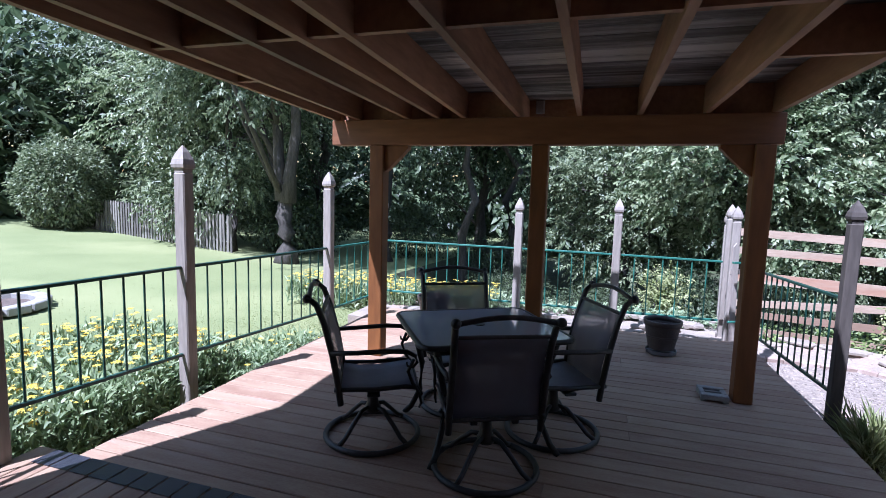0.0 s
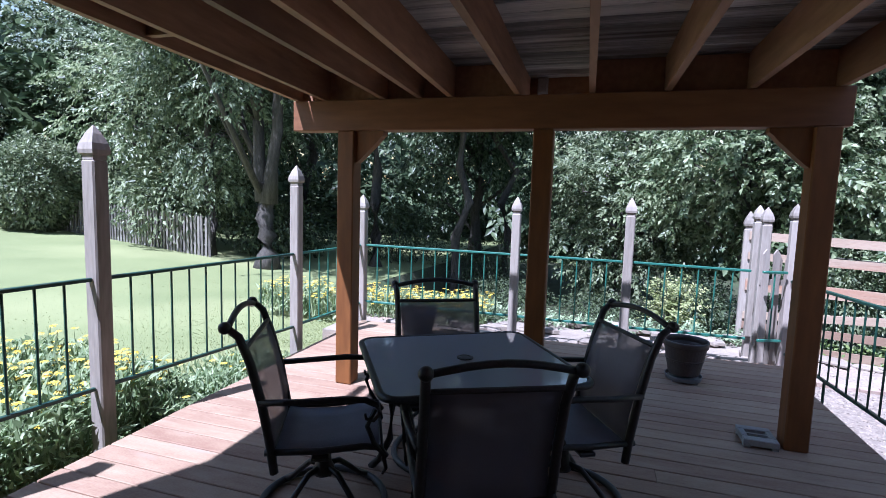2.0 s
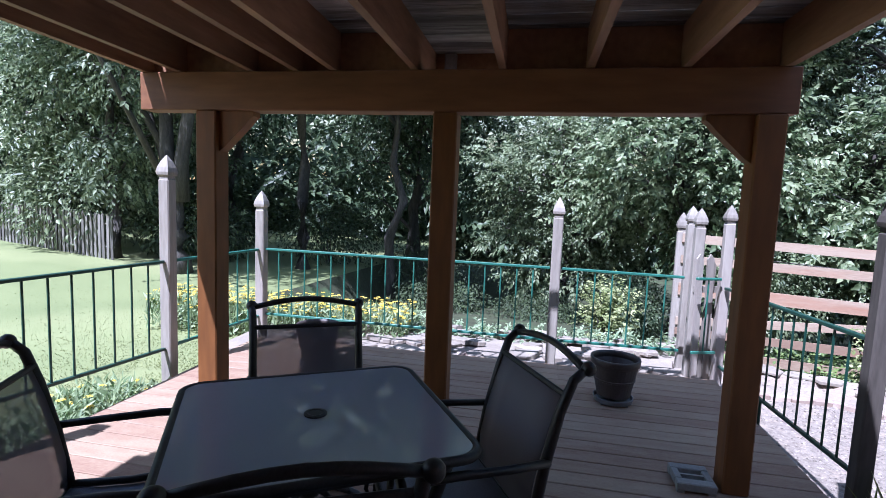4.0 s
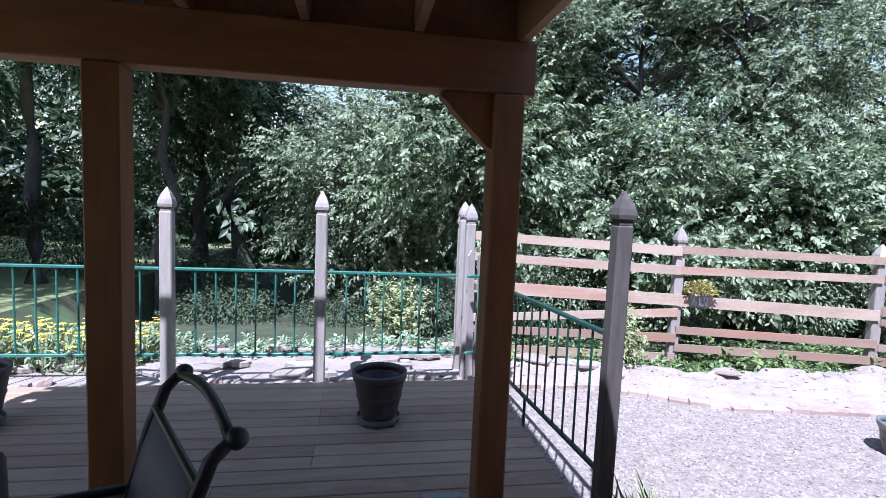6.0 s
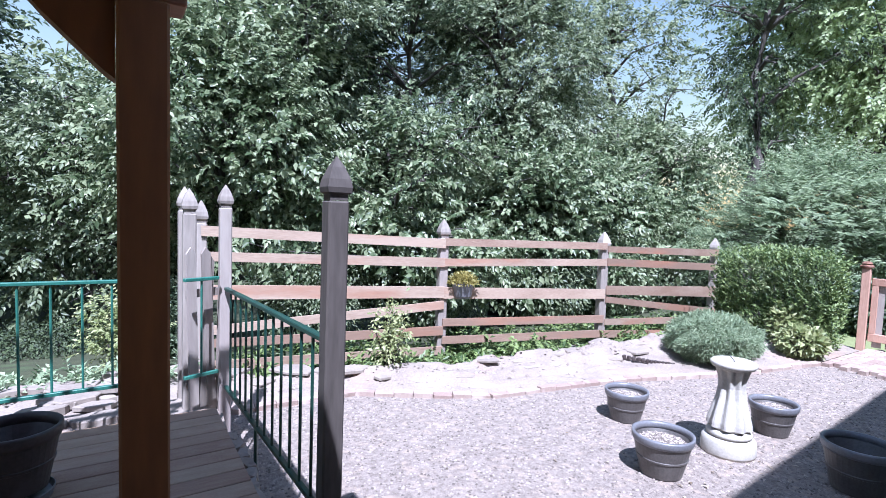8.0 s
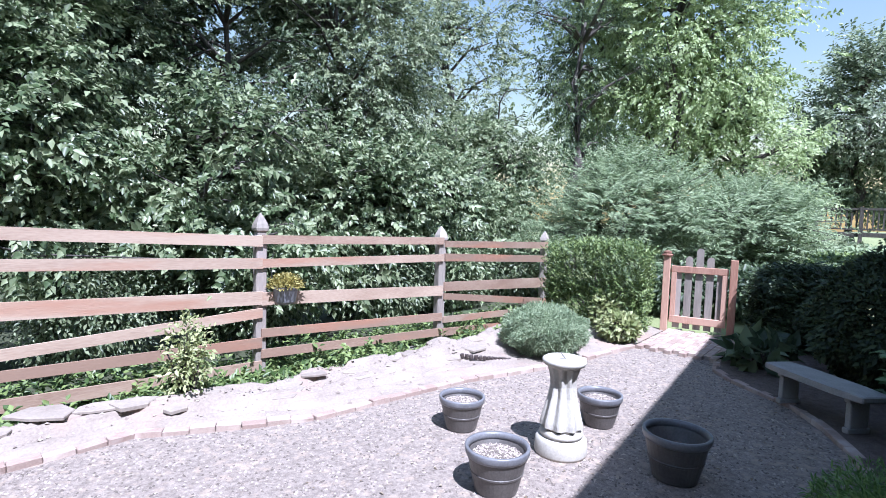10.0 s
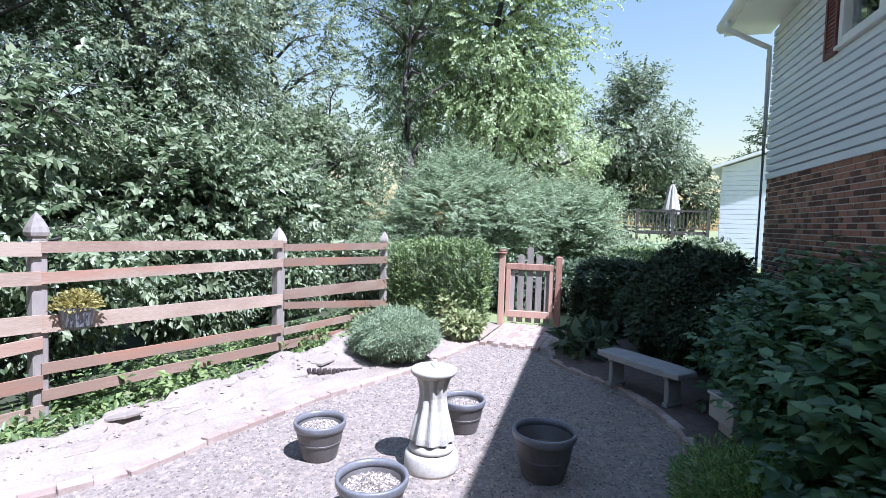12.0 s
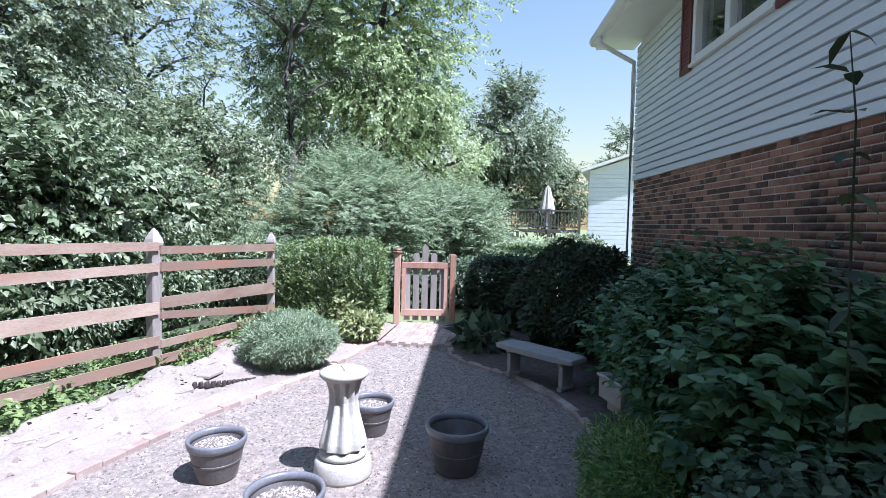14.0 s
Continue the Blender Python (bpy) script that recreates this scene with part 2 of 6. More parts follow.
# ---- building helpers ----
def link_mesh(name, bm, mat, parent=None, smooth=False):
    me = bpy.data.meshes.new(name)
    bm.normal_update()
    bm.to_mesh(me)
    bm.free()
    me.materials.append(M[mat] if isinstance(mat, str) else mat)
    if smooth:
        for p in me.polygons:
            p.use_smooth = True
    ob = new(name, me)
    ob.parent = parent
    return ob


def part(name, bm, mat, parent, label="", smooth=False):
    return tagged(link_mesh(name, bm, mat, parent, smooth), label)


def thing(name, label, category, at=None, group="", kind=""):
    ob = new(name)
    ob.empty_display_size = 0.1
    ob.matrix_world = at if at is not None else Matrix()
    return tagged(ob, label, category, group, kind)


def single(name, bm, mat, label, category, group="", kind="", smooth=False):
    return tagged(link_mesh(name, bm, mat, None, smooth), label, category, group, kind)


def box(bm, a, b, bevel=0.0, m=None):
    """A box from corner a to corner b, its edges eased by bevel, turned by m."""
    c = [(a[i] + b[i]) / 2 for i in range(3)]
    s = [abs(b[i] - a[i]) for i in range(3)]
    made = bmesh.ops.create_cube(bm, size=1, matrix=(m or Matrix()) @ Matrix.Translation(c) @ Matrix.Diagonal((*s, 1)))
    if bevel:
        edges = list({e for v in made["verts"] for e in v.link_edges})
        bmesh.ops.bevel(bm, geom=edges, offset=bevel, segments=1, affect="EDGES")
    return bm


def rod(bm, p, q, r, r2=None, seg=8):
    p, q = Vector(p), Vector(q)
    d = q - p
    m = Matrix.Translation((p + q) / 2) @ d.to_track_quat("Z", "Y").to_matrix().to_4x4()
    bmesh.ops.create_cone(bm, cap_ends=True, segments=seg, radius1=r, radius2=r if r2 is None else r2, depth=d.length, matrix=m)
    return bm


def tube(bm, pts, r, seg=8, closed=False):
    """A round bar along points; r is a number or one radius a point."""
    pts = [Vector(p) for p in pts]
    rings = []
    k = len(pts)
    rr = r if isinstance(r, (list, tuple)) else [r] * k
    for i, p in enumerate(pts):
        nxt = pts[(i + 1) % k] if closed else pts[min(i + 1, k - 1)]
        prv = pts[i - 1] if closed else pts[max(i - 1, 0)]
        q = (nxt - prv).to_track_quat("Z", "Y")
        rings.append([bm.verts.new(p + q @ Vector((math.cos(a) * rr[i], math.sin(a) * rr[i], 0)))
                      for a in (2 * math.pi * j / seg for j in range(seg))])
    for i in range(k if closed else k - 1):
        a, b = rings[i], rings[(i + 1) % k]
        best = min(range(seg), key=lambda o: sum((a[j].co - b[(j + o) % seg].co).length for j in range(0, seg, 2))) if closed and i == k - 1 else 0
        for j in range(seg):
            bm.faces.new((a[j], a[(j + 1) % seg], b[(j + 1 + best) % seg], b[(j + best) % seg]))
    if not closed:
        bm.faces.new(rings[0][::-1])
        bm.faces.new(rings[-1])
    return bm


def lathe(bm, profile, seg=28, wave=0, depth=0.0):
    """Turn (radius, height) pairs round z; wave: flutes round the body, of that depth, where radius is marked by a third item."""
    rings = []
    for item in profile:
        r, z = item[0], item[1]
        amp = depth if len(item) > 2 else 0
        rings.append([bm.verts.new(((r + amp * math.cos(wave * a)) * math.cos(a), (r + amp * math.cos(wave * a)) * math.sin(a), z))
                      for a in (2 * math.pi * j / seg for j in range(seg))])
    for a, b in zip(rings, rings[1:]):
        for j in range(seg):
            bm.faces.new((a[j], a[(j + 1) % seg], b[(j + 1) % seg], b[j]))
    bm.faces.new(rings[0][::-1])
    bm.faces.new(rings[-1])
    return bm


def prism(bm, outline, z0, z1):
    """A flat plate with the given outline (x, y), from z0 to z1."""
    lo = [bm.verts.new((x, y, z0)) for x, y in outline]
    hi = [bm.verts.new((x, y, z1)) for x, y in outline]
    bm.faces.new(lo[::-1])
    bm.faces.new(hi)
    for i in range(len(lo)):
        j = (i + 1) % len(lo)
        bm.faces.new((lo[i], lo[j], hi[j], hi[i]))
    return bm


def array_mesh(name, verts, faces, mat, parent=None):
    """A mesh from numpy arrays; every face has the same number of corners."""
    me = bpy.data.meshes.new(name)
    k = faces.shape[1]
    me.vertices.add(len(verts))
    me.vertices.foreach_set("co", verts.astype(np.float32).ravel())
    me.loops.add(faces.size)
    me.loops.foreach_set("vertex_index", faces.astype(np.int32).ravel())
    me.polygons.add(len(faces))
    me.polygons.foreach_set("loop_start", np.arange(0, faces.size, k, dtype=np.int32))
    me.update(calc_edges=True)
    me.materials.append(M[mat] if isinstance(mat, str) else mat)
    ob = new(name, me)
    ob.parent = parent
    return ob


def leaf_mesh(name, at, axis, up, length, width, mat, parent=None, fold=0.25, oval=False):
    """Leaves as folded diamonds: base, two sides, tip. at, axis, up: n x 3 arrays; length, width: n."""
    axis = axis / np.linalg.norm(axis, axis=1, keepdims=True)
    side = np.cross(axis, up)
    side /= np.linalg.norm(side, axis=1, keepdims=True) + 1e-9
    nrm = np.cross(side, axis)
    L, W = length[:, None], width[:, None]
    if oval:
        a, b = at + axis * L * 0.22, at + axis * L * 0.62
        v = np.stack([at, a - side * W * 0.42 + nrm * W * fold, b - side * W * 0.46 + nrm * W * (fold - 0.1), at + axis * L - nrm * L * 0.18,
                      b + side * W * 0.46 + nrm * W * (fold - 0.1), a + side * W * 0.42 + nrm * W * fold, b - nrm * W * 0.02], 1).reshape(-1, 3)
        i = np.arange(len(at))[:, None] * 7
        f = np.concatenate([i + np.array([q]) for q in ([0, 6, 1], [1, 6, 2], [2, 6, 3], [3, 6, 4], [4, 6, 5], [5, 6, 0])], 0)
        return array_mesh(name, v, f, mat, parent)
    mid = at + axis * L * 0.45
    v = np.stack([at, mid - side * W / 2 + nrm * W * fold, at + axis * L - nrm * L * 0.12, mid + side * W / 2 + nrm * W * fold], 1).reshape(-1, 3)
    i = np.arange(len(at))[:, None] * 4
    f = np.concatenate([i + np.array([[0, 2, 1]]), i + np.array([[0, 3, 2]])], 0)
    return array_mesh(name, v, f, mat, parent)


def unit(rng, n):
    d = rng.normal(size=(n, 3))
    return d / np.linalg.norm(d, axis=1, keepdims=True)


def gz(x, y):
    """Height of the ground."""
    patio = -0.52
    lawn = -0.3 + 0.04 * max(0.0, -x - 8.0) - 0.012 * max(0.0, y - 3.0)
    z = patio if x > -1.0 else lawn
    right = min(max((x + 0.7) / 1.0, 0.0), 1.0)
    if x > -5.2 and y > 1.5:
        z = -0.3 + (patio + 0.3) * right
    elif -5.2 < x <= -1.0:
        z = -0.34
    edge = 3.3 + 1.3 * right if x > -5 else 3.3 + min(3.2, 0.8 * (-5 - x)) + 0.15 * max(0.0, -9 - x)
    z -= 0.16 * min(max(0.0, y - edge), 9.0) if x > -6 else 0.02 * max(0.0, min(y - edge, 10.0))
    if x > 10.0:
        z += 0.03 * min(x - 10.0, 20.0)
    return z


# ---- setting: ground ----
def ground_sheet():
    near = np.arange(-30, 40.01, 0.5)
    far = np.array([45, 52, 62, 80, 110, 160, 260, 420, 700.0])
    xs = np.concatenate([-far[::-1] + 10, near, far])
    ys = np.concatenate([-far[::-1] + 10, near, far])
    v = np.array([(x, y, gz(x, y)) for y in ys for x in xs])
    n = len(xs)
    i = np.arange(len(ys) - 1)[:, None] * n + np.arange(n - 1)[None, :]
    f = np.stack([i, i + 1, i + n + 1, i + n], -1).reshape(-1, 4)
    ob = array_mesh("ground", v, f, "lawn")
    for p in ob.data.polygons:
        p.use_smooth = True
    return tagged(ob, "mown lawn with bright green grass", "ground", kind="structure")


ground_sheet()

NORTH_EDGE = [(0.62, 3.0), (1.9, 2.95), (2.6, 2.5), (3.2, 2.2), (4.0, 2.08), (4.9, 1.92), (5.6, 1.66), (6.35, 1.42), (7.2, 1.26), (7.95, 1.12)]
SOUTH_EDGE = [(8.0, -0.02), (7.55, -0.1), (7.2, -0.35), (6.95, -0.68), (6.7, -1.0), (6.2, -1.3), (5.7, -1.52), (5.2, -1.62), (4.6, -1.55), (4.0, -1.5), (3.2, -1.75), (2.2, -2.1), (1.0, -2.4)]
single("gravel", prism(bmesh.new(), [(0.47, -3.4), (8.3, -3.4), (8.3, 3.4), (0.47, 3.4)], -0.6, -0.45), "gravel",
       "grey-brown pea gravel courtyard", "gravel", kind="structure")


def woods_floor():
    xs, ys = np.arange(-6.0, 16.01, 0.5), np.arange(3.3, 24.01, 0.5)
    v = np.array([(x, y + (0.9 if x > 0.3 else 0) + (max(0, -x - 5) * 0.45), 0.0) for y in ys for x in xs])
    v[:, 2] = [gz(a, b) + 0.03 for a, b, _ in v]
    n = len(xs)
    i = np.arange(len(ys) - 1)[:, None] * n + np.arange(n - 1)[None, :]
    tagged(array_mesh("woods_floor", v, np.stack([i, i + 1, i + n + 1, i + n], -1).reshape(-1, 4), "litter"), "leaf litter under the trees, their shade put into its dark colour", "ground", kind="structure")


woods_floor()
LEDGE = [(0.62, 3.75), (1.6, 3.4), (2.3, 3.15), (3.0, 2.95), (4.0, 2.85), (5.2, 2.74), (6.5, 2.72), (7.5, 2.6), (9.6, 2.5)]


def bed_z(x, v):
    """Height of the dry bed; v runs from 0 at the brick edging to 1 at the ledge."""
    y = v * 1.1
    p = Vector((x * 1.3 + 4, y * 2.6, 0))
    step = noise.noise(p) * 3.0
    crack = max(0.0, 1 - 9 * abs(noise.noise(p * 0.9 + Vector((9, 2, 0)))))
    rough = 0.034 * (math.floor(step) + min(1.0, (step % 1.0) * 8)) + 0.02 * noise.noise(p * 4) + 0.012 * noise.noise(p * 11) - 0.05 * crack
    return -0.425 + max(-0.02, 0.16 * v ** 1.3 + v * rough)


def rocky_bed():
    """Dry bed that climbs from the brick edging to a broken stone ledge and falls off behind it."""
    xs = np.arange(0.62, 9.62, 0.04)
    vs = np.concatenate([np.linspace(0, 1, 38), np.array([1.02, 1.05, 1.1, 1.6])])
    lo = np.interp(xs, [q[0] for q in NORTH_EDGE], [q[1] for q in NORTH_EDGE])
    hi = np.interp(xs, [q[0] for q in LEDGE], [q[1] for q in LEDGE])
    verts = []
    for v in vs:
        for x, y0, y1 in zip(xs, lo, hi):
            wob = 0.09 * noise.noise(Vector((x * 1.7, 3.0, 0))) + 0.06 * noise.noise(Vector((x * 6.0, 7.0, 0)))
            verts.append((x, y0 + (y1 + wob - y0) * v, bed_z(x, min(v, 1.0)) - 0.24 * min(1.0, max(0.0, v - 1) * 18)))
    n = len(xs)
    i = np.arange(len(vs) - 1)[:, None] * n + np.arange(n - 1)[None, :]
    ob = array_mesh("planting_bed", np.array(verts), np.stack([i, i + 1, i + n + 1, i + n], -1).reshape(-1, 4), "bed_soil")
    tagged(ob, "pale dry rocky bed rising to a broken stone ledge", "soil", kind="structure")


rocky_bed()
single("shade_bed", prism(bmesh.new(), SOUTH_EDGE + [(0.8, -3.6), (10.5, -3.2), (10.5, -0.02)], -0.6, -0.41), "mulch",
       "dark mulched bed along the house", "soil", kind="structure")
single("stone_strip", prism(bmesh.new(), [(-4.6, 1.9), (0.5, 1.9), (0.62, 3.6), (-2.0, 3.5), (-4.6, 3.0)], -0.6, -0.14), "bed_soil",
       "pale soil strip behind the deck", "soil", kind="structure")


def pebbles():
    rng = np.random.default_rng(5)
    n = 30000
    x, y = rng.uniform(0.5, 8.2, n), rng.uniform(-3.2, 3.1, n)
    r = rng.uniform(0.005, 0.014, n)
    top = np.interp(x, [p[0] for p in NORTH_EDGE], [p[1] for p in NORTH_EDGE])
    sx = [p[0] for p in SOUTH_EDGE[::-1]]
    bot = np.interp(x, sx, [p[1] for p in SOUTH_EDGE[::-1]])
    keep = (y < top - 0.06) & (y > bot + 0.06)
    x, y, r = x[keep], y[keep], r[keep]
    base = np.array([(1, 0, 0), (0, 1, 0), (-1, 0, 0), (0, -1, 0), (0, 0, 0.75)])
    k = len(x)
    a = rng.uniform(0, 6.28, k)
    j = base[None] * r[:, None, None] * rng.uniform(0.7, 1.3, (k, 5, 1))
    ca, sa = np.cos(a)[:, None], np.sin(a)[:, None]
    v = np.stack([j[..., 0] * ca - j[..., 1] * sa + x[:, None], j[..., 0] * sa + j[..., 1] * ca + y[:, None], j[..., 2] - 0.4495], -1)
    i = np.arange(k)[:, None] * 5
    f = np.concatenate([i + np.array([[p, (p + 1) % 4, 4]]) for p in range(4)], 0)
    tagged(array_mesh("pebbles", v.reshape(-1, 3), f, "pebble"), "loose pale and grey pebbles over the gravel", "gravel", kind="stuff")


pebbles()

# ---- setting: deck ----
deck = thing("deck_floor", "red-brown stained wooden deck boards", "deck", kind="structure")
DX0, DX1, DY0, DY1, STEP = -4.12, 0.44, -2.36, 2.02, -5.7
PITCH = 0.1424
bm = bmesh.new()
for y in (-2.2, -0.8, 0.6, 1.85):
    box(bm, (DX0 + 0.05, y, -0.3), (DX1 - 0.05, y + 0.05, -0.034))
box(bm, (DX0 + 0.02, DY1 - 0.07, -0.32), (DX1 - 0.02, DY1 - 0.03, -0.034))
box(bm, (DX1 - 0.06, DY0, -0.42), (DX1 - 0.02, DY1 - 0.07, -0.034))
box(bm, (DX0 + 0.02, STEP, -0.36), (DX0 + 0.05, DY1 - 0.07, -0.034))
box(bm, (DX0 + 0.1, STEP, -0.3), (DX1 - 0.1, DY0 - 0.06, -0.05))
part("substructure", bm, "frame_wood", deck)

# ---- setting: house ----
house = thing("house", "brick and pale vinyl-sided two-storey house", "house", pose(9.62, -2.915, 0, 0, 0, 184.57), kind="structure")
HLEN, BZ, EZ = 8.75, 2.2, 4.52
wall = part("brick_wall", box(bmesh.new(), (0, 0.0, -0.6), (HLEN, 0.22, BZ)), "mortar", house, "pale mortar behind red and brown bricks")
part("upper_wall", box(bmesh.new(), (0.0, 0.03, BZ), (2.2, 0.22, EZ)), "siding", house)
part("upper_wall", box(bmesh.new(), (3.92, 0.03, BZ), (HLEN, 0.22, EZ)), "siding", house)
part("upper_wall", box(bmesh.new(), (2.2, 0.03, BZ), (3.92, 0.22, 3.5)), "siding", house)
part("upper_wall", box(bmesh.new(), (2.2, 0.03, 4.44), (3.92, 0.22, EZ)), "siding", house)
part("end_wall", box(bmesh.new(), (0, 0.22, -0.6), (0.2, 7.0, EZ)), "siding", house)
SID = 0.1125
for i in range(int((EZ - BZ) / SID)):
    z = BZ + i * SID
    for s0, s1 in (((0.0, HLEN),) if z < 3.38 else ((0.0, 1.84), (4.26, HLEN))):
        bm = bmesh.new()
        vs = [bm.verts.new((s, yy, zz)) for s in (s0, s1) for yy, zz in ((0.03, z), (-0.028, z), (-0.026, z + SID - 0.026), (0.0, z + SID - 0.018), (0.03, z + SID))]
        for a in range(5):
            b = (a + 1) % 5
            bm.faces.new((vs[a], vs[b], vs[b + 5], vs[a + 5]))
        bm.faces.new(vs[4::-1])
        bm.faces.new(vs[5:])
        part("siding_board", bm, "siding", house)
# window with two sashes and shutters
win = part("window", box(bmesh.new(), (2.2, 0.2, 3.45), (3.92, 0.22, 4.5)), "interior", house, "dark window with white frame")
bm = bmesh.new()
for a, b in (((2.18, -0.045, 3.47), (2.27, 0.1, 4.46)), ((3.85, -0.045, 3.47), (3.94, 0.1, 4.46)), ((2.27, -0.045, 3.47), (3.85, 0.1, 3.55)), ((2.27, -0.045, 4.38), (3.85, 0.1, 4.46)), ((2.99, -0.04, 3.55), (3.1, 0.09, 4.38))):
    box(bm, a, b, 0.006)
part("frame", bm, "white_trim", win)
part("sill", box(bmesh.new(), (2.16, -0.075, 3.425), (3.96, 0.05, 3.468), 0.006), "white_trim", win)
for s0, s1 in ((2.275, 2.985), (3.105, 3.845)):
    part("pane", box(bmesh.new(), (s0, 0.04, 3.555), (s1, 0.046, 4.375)), "glass", win).visible_shadow = False
for s0 in (1.86, 3.96):
    bm = bmesh.new()
    for a, b in (((s0, -0.06, 3.4), (s0 + 0.05, -0.026, 4.48)), ((s0 + 0.25, -0.06, 3.4), (s0 + 0.3, -0.026, 4.48)), ((s0 + 0.05, -0.06, 3.4), (s0 + 0.25, -0.026, 3.47)), ((s0 + 0.05, -0.06, 4.41), (s0 + 0.25, -0.026, 4.48))):
        box(bm, a, b, 0.004)
    sh = part("shutter", bm, "shutter", house, "maroon louvred shutter")
    for k in range(20):
        part("louvre", box(bmesh.new(), (s0 + 0.05, -0.05, 3.48 + k * 0.0465), (s0 + 0.25, -0.028, 3.515 + k * 0.0465), m=None), "shutter", sh)
# eave, gutter, downspout, roof
bm = bmesh.new()
box(bm, (-0.38, -0.6, EZ), (HLEN, 0.03, EZ + 0.02))
part("soffit", bm, "white_trim", house)
part("fascia", box(bmesh.new(), (-0.38, -0.625, EZ - 0.01), (HLEN, -0.6, EZ + 0.17)), "white_trim", house)
bm = bmesh.new()
prof = [(-0.63, EZ + 0.04), (-0.70, EZ + 0.045), (-0.745, EZ + 0.1), (-0.745, EZ + 0.165), (-0.735, EZ + 0.165), (-0.735, EZ + 0.105), (-0.697, EZ + 0.055), (-0.63, EZ + 0.05)]
for s0, s1 in ((-0.38, HLEN),):
    a = [bm.verts.new((s0, y, z)) for y, z in prof]
    b = [bm.verts.new((s1, y, z)) for y, z in prof]
    for i in range(len(prof)):
        j = (i + 1) % len(prof)
        bm.faces.new((a[i], a[j], b[j], b[i]))
    bm.faces.new(a[::-1])
    bm.faces.new(b)
part("gutter", bm, "white_trim", house, "white metal gutter")
bm = bmesh.new()
tube(bm, [(0.12, -0.69, EZ + 0.05), (0.12, -0.69, EZ - 0.06), (0.05, -0.35, EZ - 0.22), (-0.03, -0.07, EZ - 0.33), (-0.03, -0.065, EZ - 0.5), (-0.03, -0.065, -0.42), (-0.03, -0.16, -0.5)], 0.04, 8)
part("downspout", bm, "white_trim", house, "white downspout at the corner", True)
bm = bmesh.new()
vs = [bm.verts.new(p) for p in ((-0.4, -0.66, EZ + 0.17), (HLEN, -0.66, EZ + 0.17), (HLEN, 3.6, EZ + 2.2), (-0.4, 3.6, EZ + 2.2), (-0.4, -0.66, EZ + 0.21), (HLEN, -0.66, EZ + 0.21), (HLEN, 3.6, EZ + 2.24), (-0.4, 3.6, EZ + 2.24))]
for q in ((0, 3, 2, 1), (4, 5, 6, 7), (0, 1, 5, 4), (1, 2, 6, 5), (2, 3, 7, 6), (3, 0, 4, 7)):
    bm.faces.new([vs[i] for i in q])
part("roof", bm, "roofing", house)
# the wing behind the deck
bm = bmesh.new()
box(bm, (-6.5, -5.95, -0.6), (1.6, -5.7, 4.5))
box(bm, (1.46, -5.7, -0.6), (1.68, -3.6, 4.5))
box(bm, (-4.4, -5.7, -0.6), (-4.2, -3.21, 4.5))
single("wall_south", bm, "house_brick_far", "brick wall behind the deck", "wall", kind="structure")

# ---- setting: upper deck overhead ----
upper = thing("upper_deck", "stained timber frame of the raised deck overhead", "deck", kind="structure")
JZ0, JZ1, TOP = 2.286, 2.52, 2.56


def slanted_board(bm, xa, xb, ya, yb, w, z0, z1):
    vs = [bm.verts.new((x + s * w / 2, y, z)) for x, y in ((xa, ya), (xb, yb)) for s, z in ((-1, z0), (1, z0), (1, z1), (-1, z1))]
    for a in range(4):
        b = (a + 1) % 4
        bm.faces.new((vs[a], vs[b], vs[b + 4], vs[a + 4]))
    bm.faces.new(vs[3::-1])
    bm.faces.new(vs[4:])
    return bm


# x at the front beam, x at 2.28 m back from it
JOISTS = [(-3.74, -3.52), (-3.5, -3.32), (-3.0, -2.87), (-2.7, -2.6), (-2.46, -2.36), (-1.965, -1.93), (-1.46, -1.42), (-0.985, -0.97), (-0.5, -0.51), (-0.02, -0.02)]


def joist_x(j, y):
    return JOISTS[j][0] + (JOISTS[j][1] - JOISTS[j][0]) * (-y) / 2.28


for j in range(len(JOISTS)):
    part("rim_joist" if j in (0, len(JOISTS) - 1) else "joist",
         slanted_board(bmesh.new(), joist_x(j, 0.55), joist_x(j, -5.68), 0.55, -5.68, 0.04, JZ0 + 0.001 * (j % 3), JZ1), "joist_wood", upper)
part("header", box(bmesh.new(), (-3.8, 0.551, JZ0), (0.0, 0.595, JZ1)), "joist_wood", upper)
for j in range(len(JOISTS) - 1):
    for y, z0 in ((0.1, JZ0 + 0.004), (-2.3, JZ0 + 0.02)) + (((-1.56, JZ0 + 0.015),) if j in (0, 8) else ()):
        if j == 5 and y > 0:
            continue
        a, b = joist_x(j, y) + 0.021, joist_x(j + 1, y) - 0.021
        part("blocking", box(bmesh.new(), (a, y - 0.02, z0), (b, y + 0.02, JZ1 - 0.003)), "joist_wood", upper)
part("beam", box(bmesh.new(), (-3.78, 0.012, 2.05), (0.045, 0.148, JZ0), 0.006), "beam_wood", upper, "heavy red-brown stained beam")
for x0, x1 in ((-3.372, -3.232), (-1.842, -1.702), (-0.146, -0.004)):
    p = part("post", box(bmesh.new(), (x0, 0.0, 0.0), (x1, 0.142, 2.049), 0.008), "frame_wood", upper, "orange-brown stained square post")
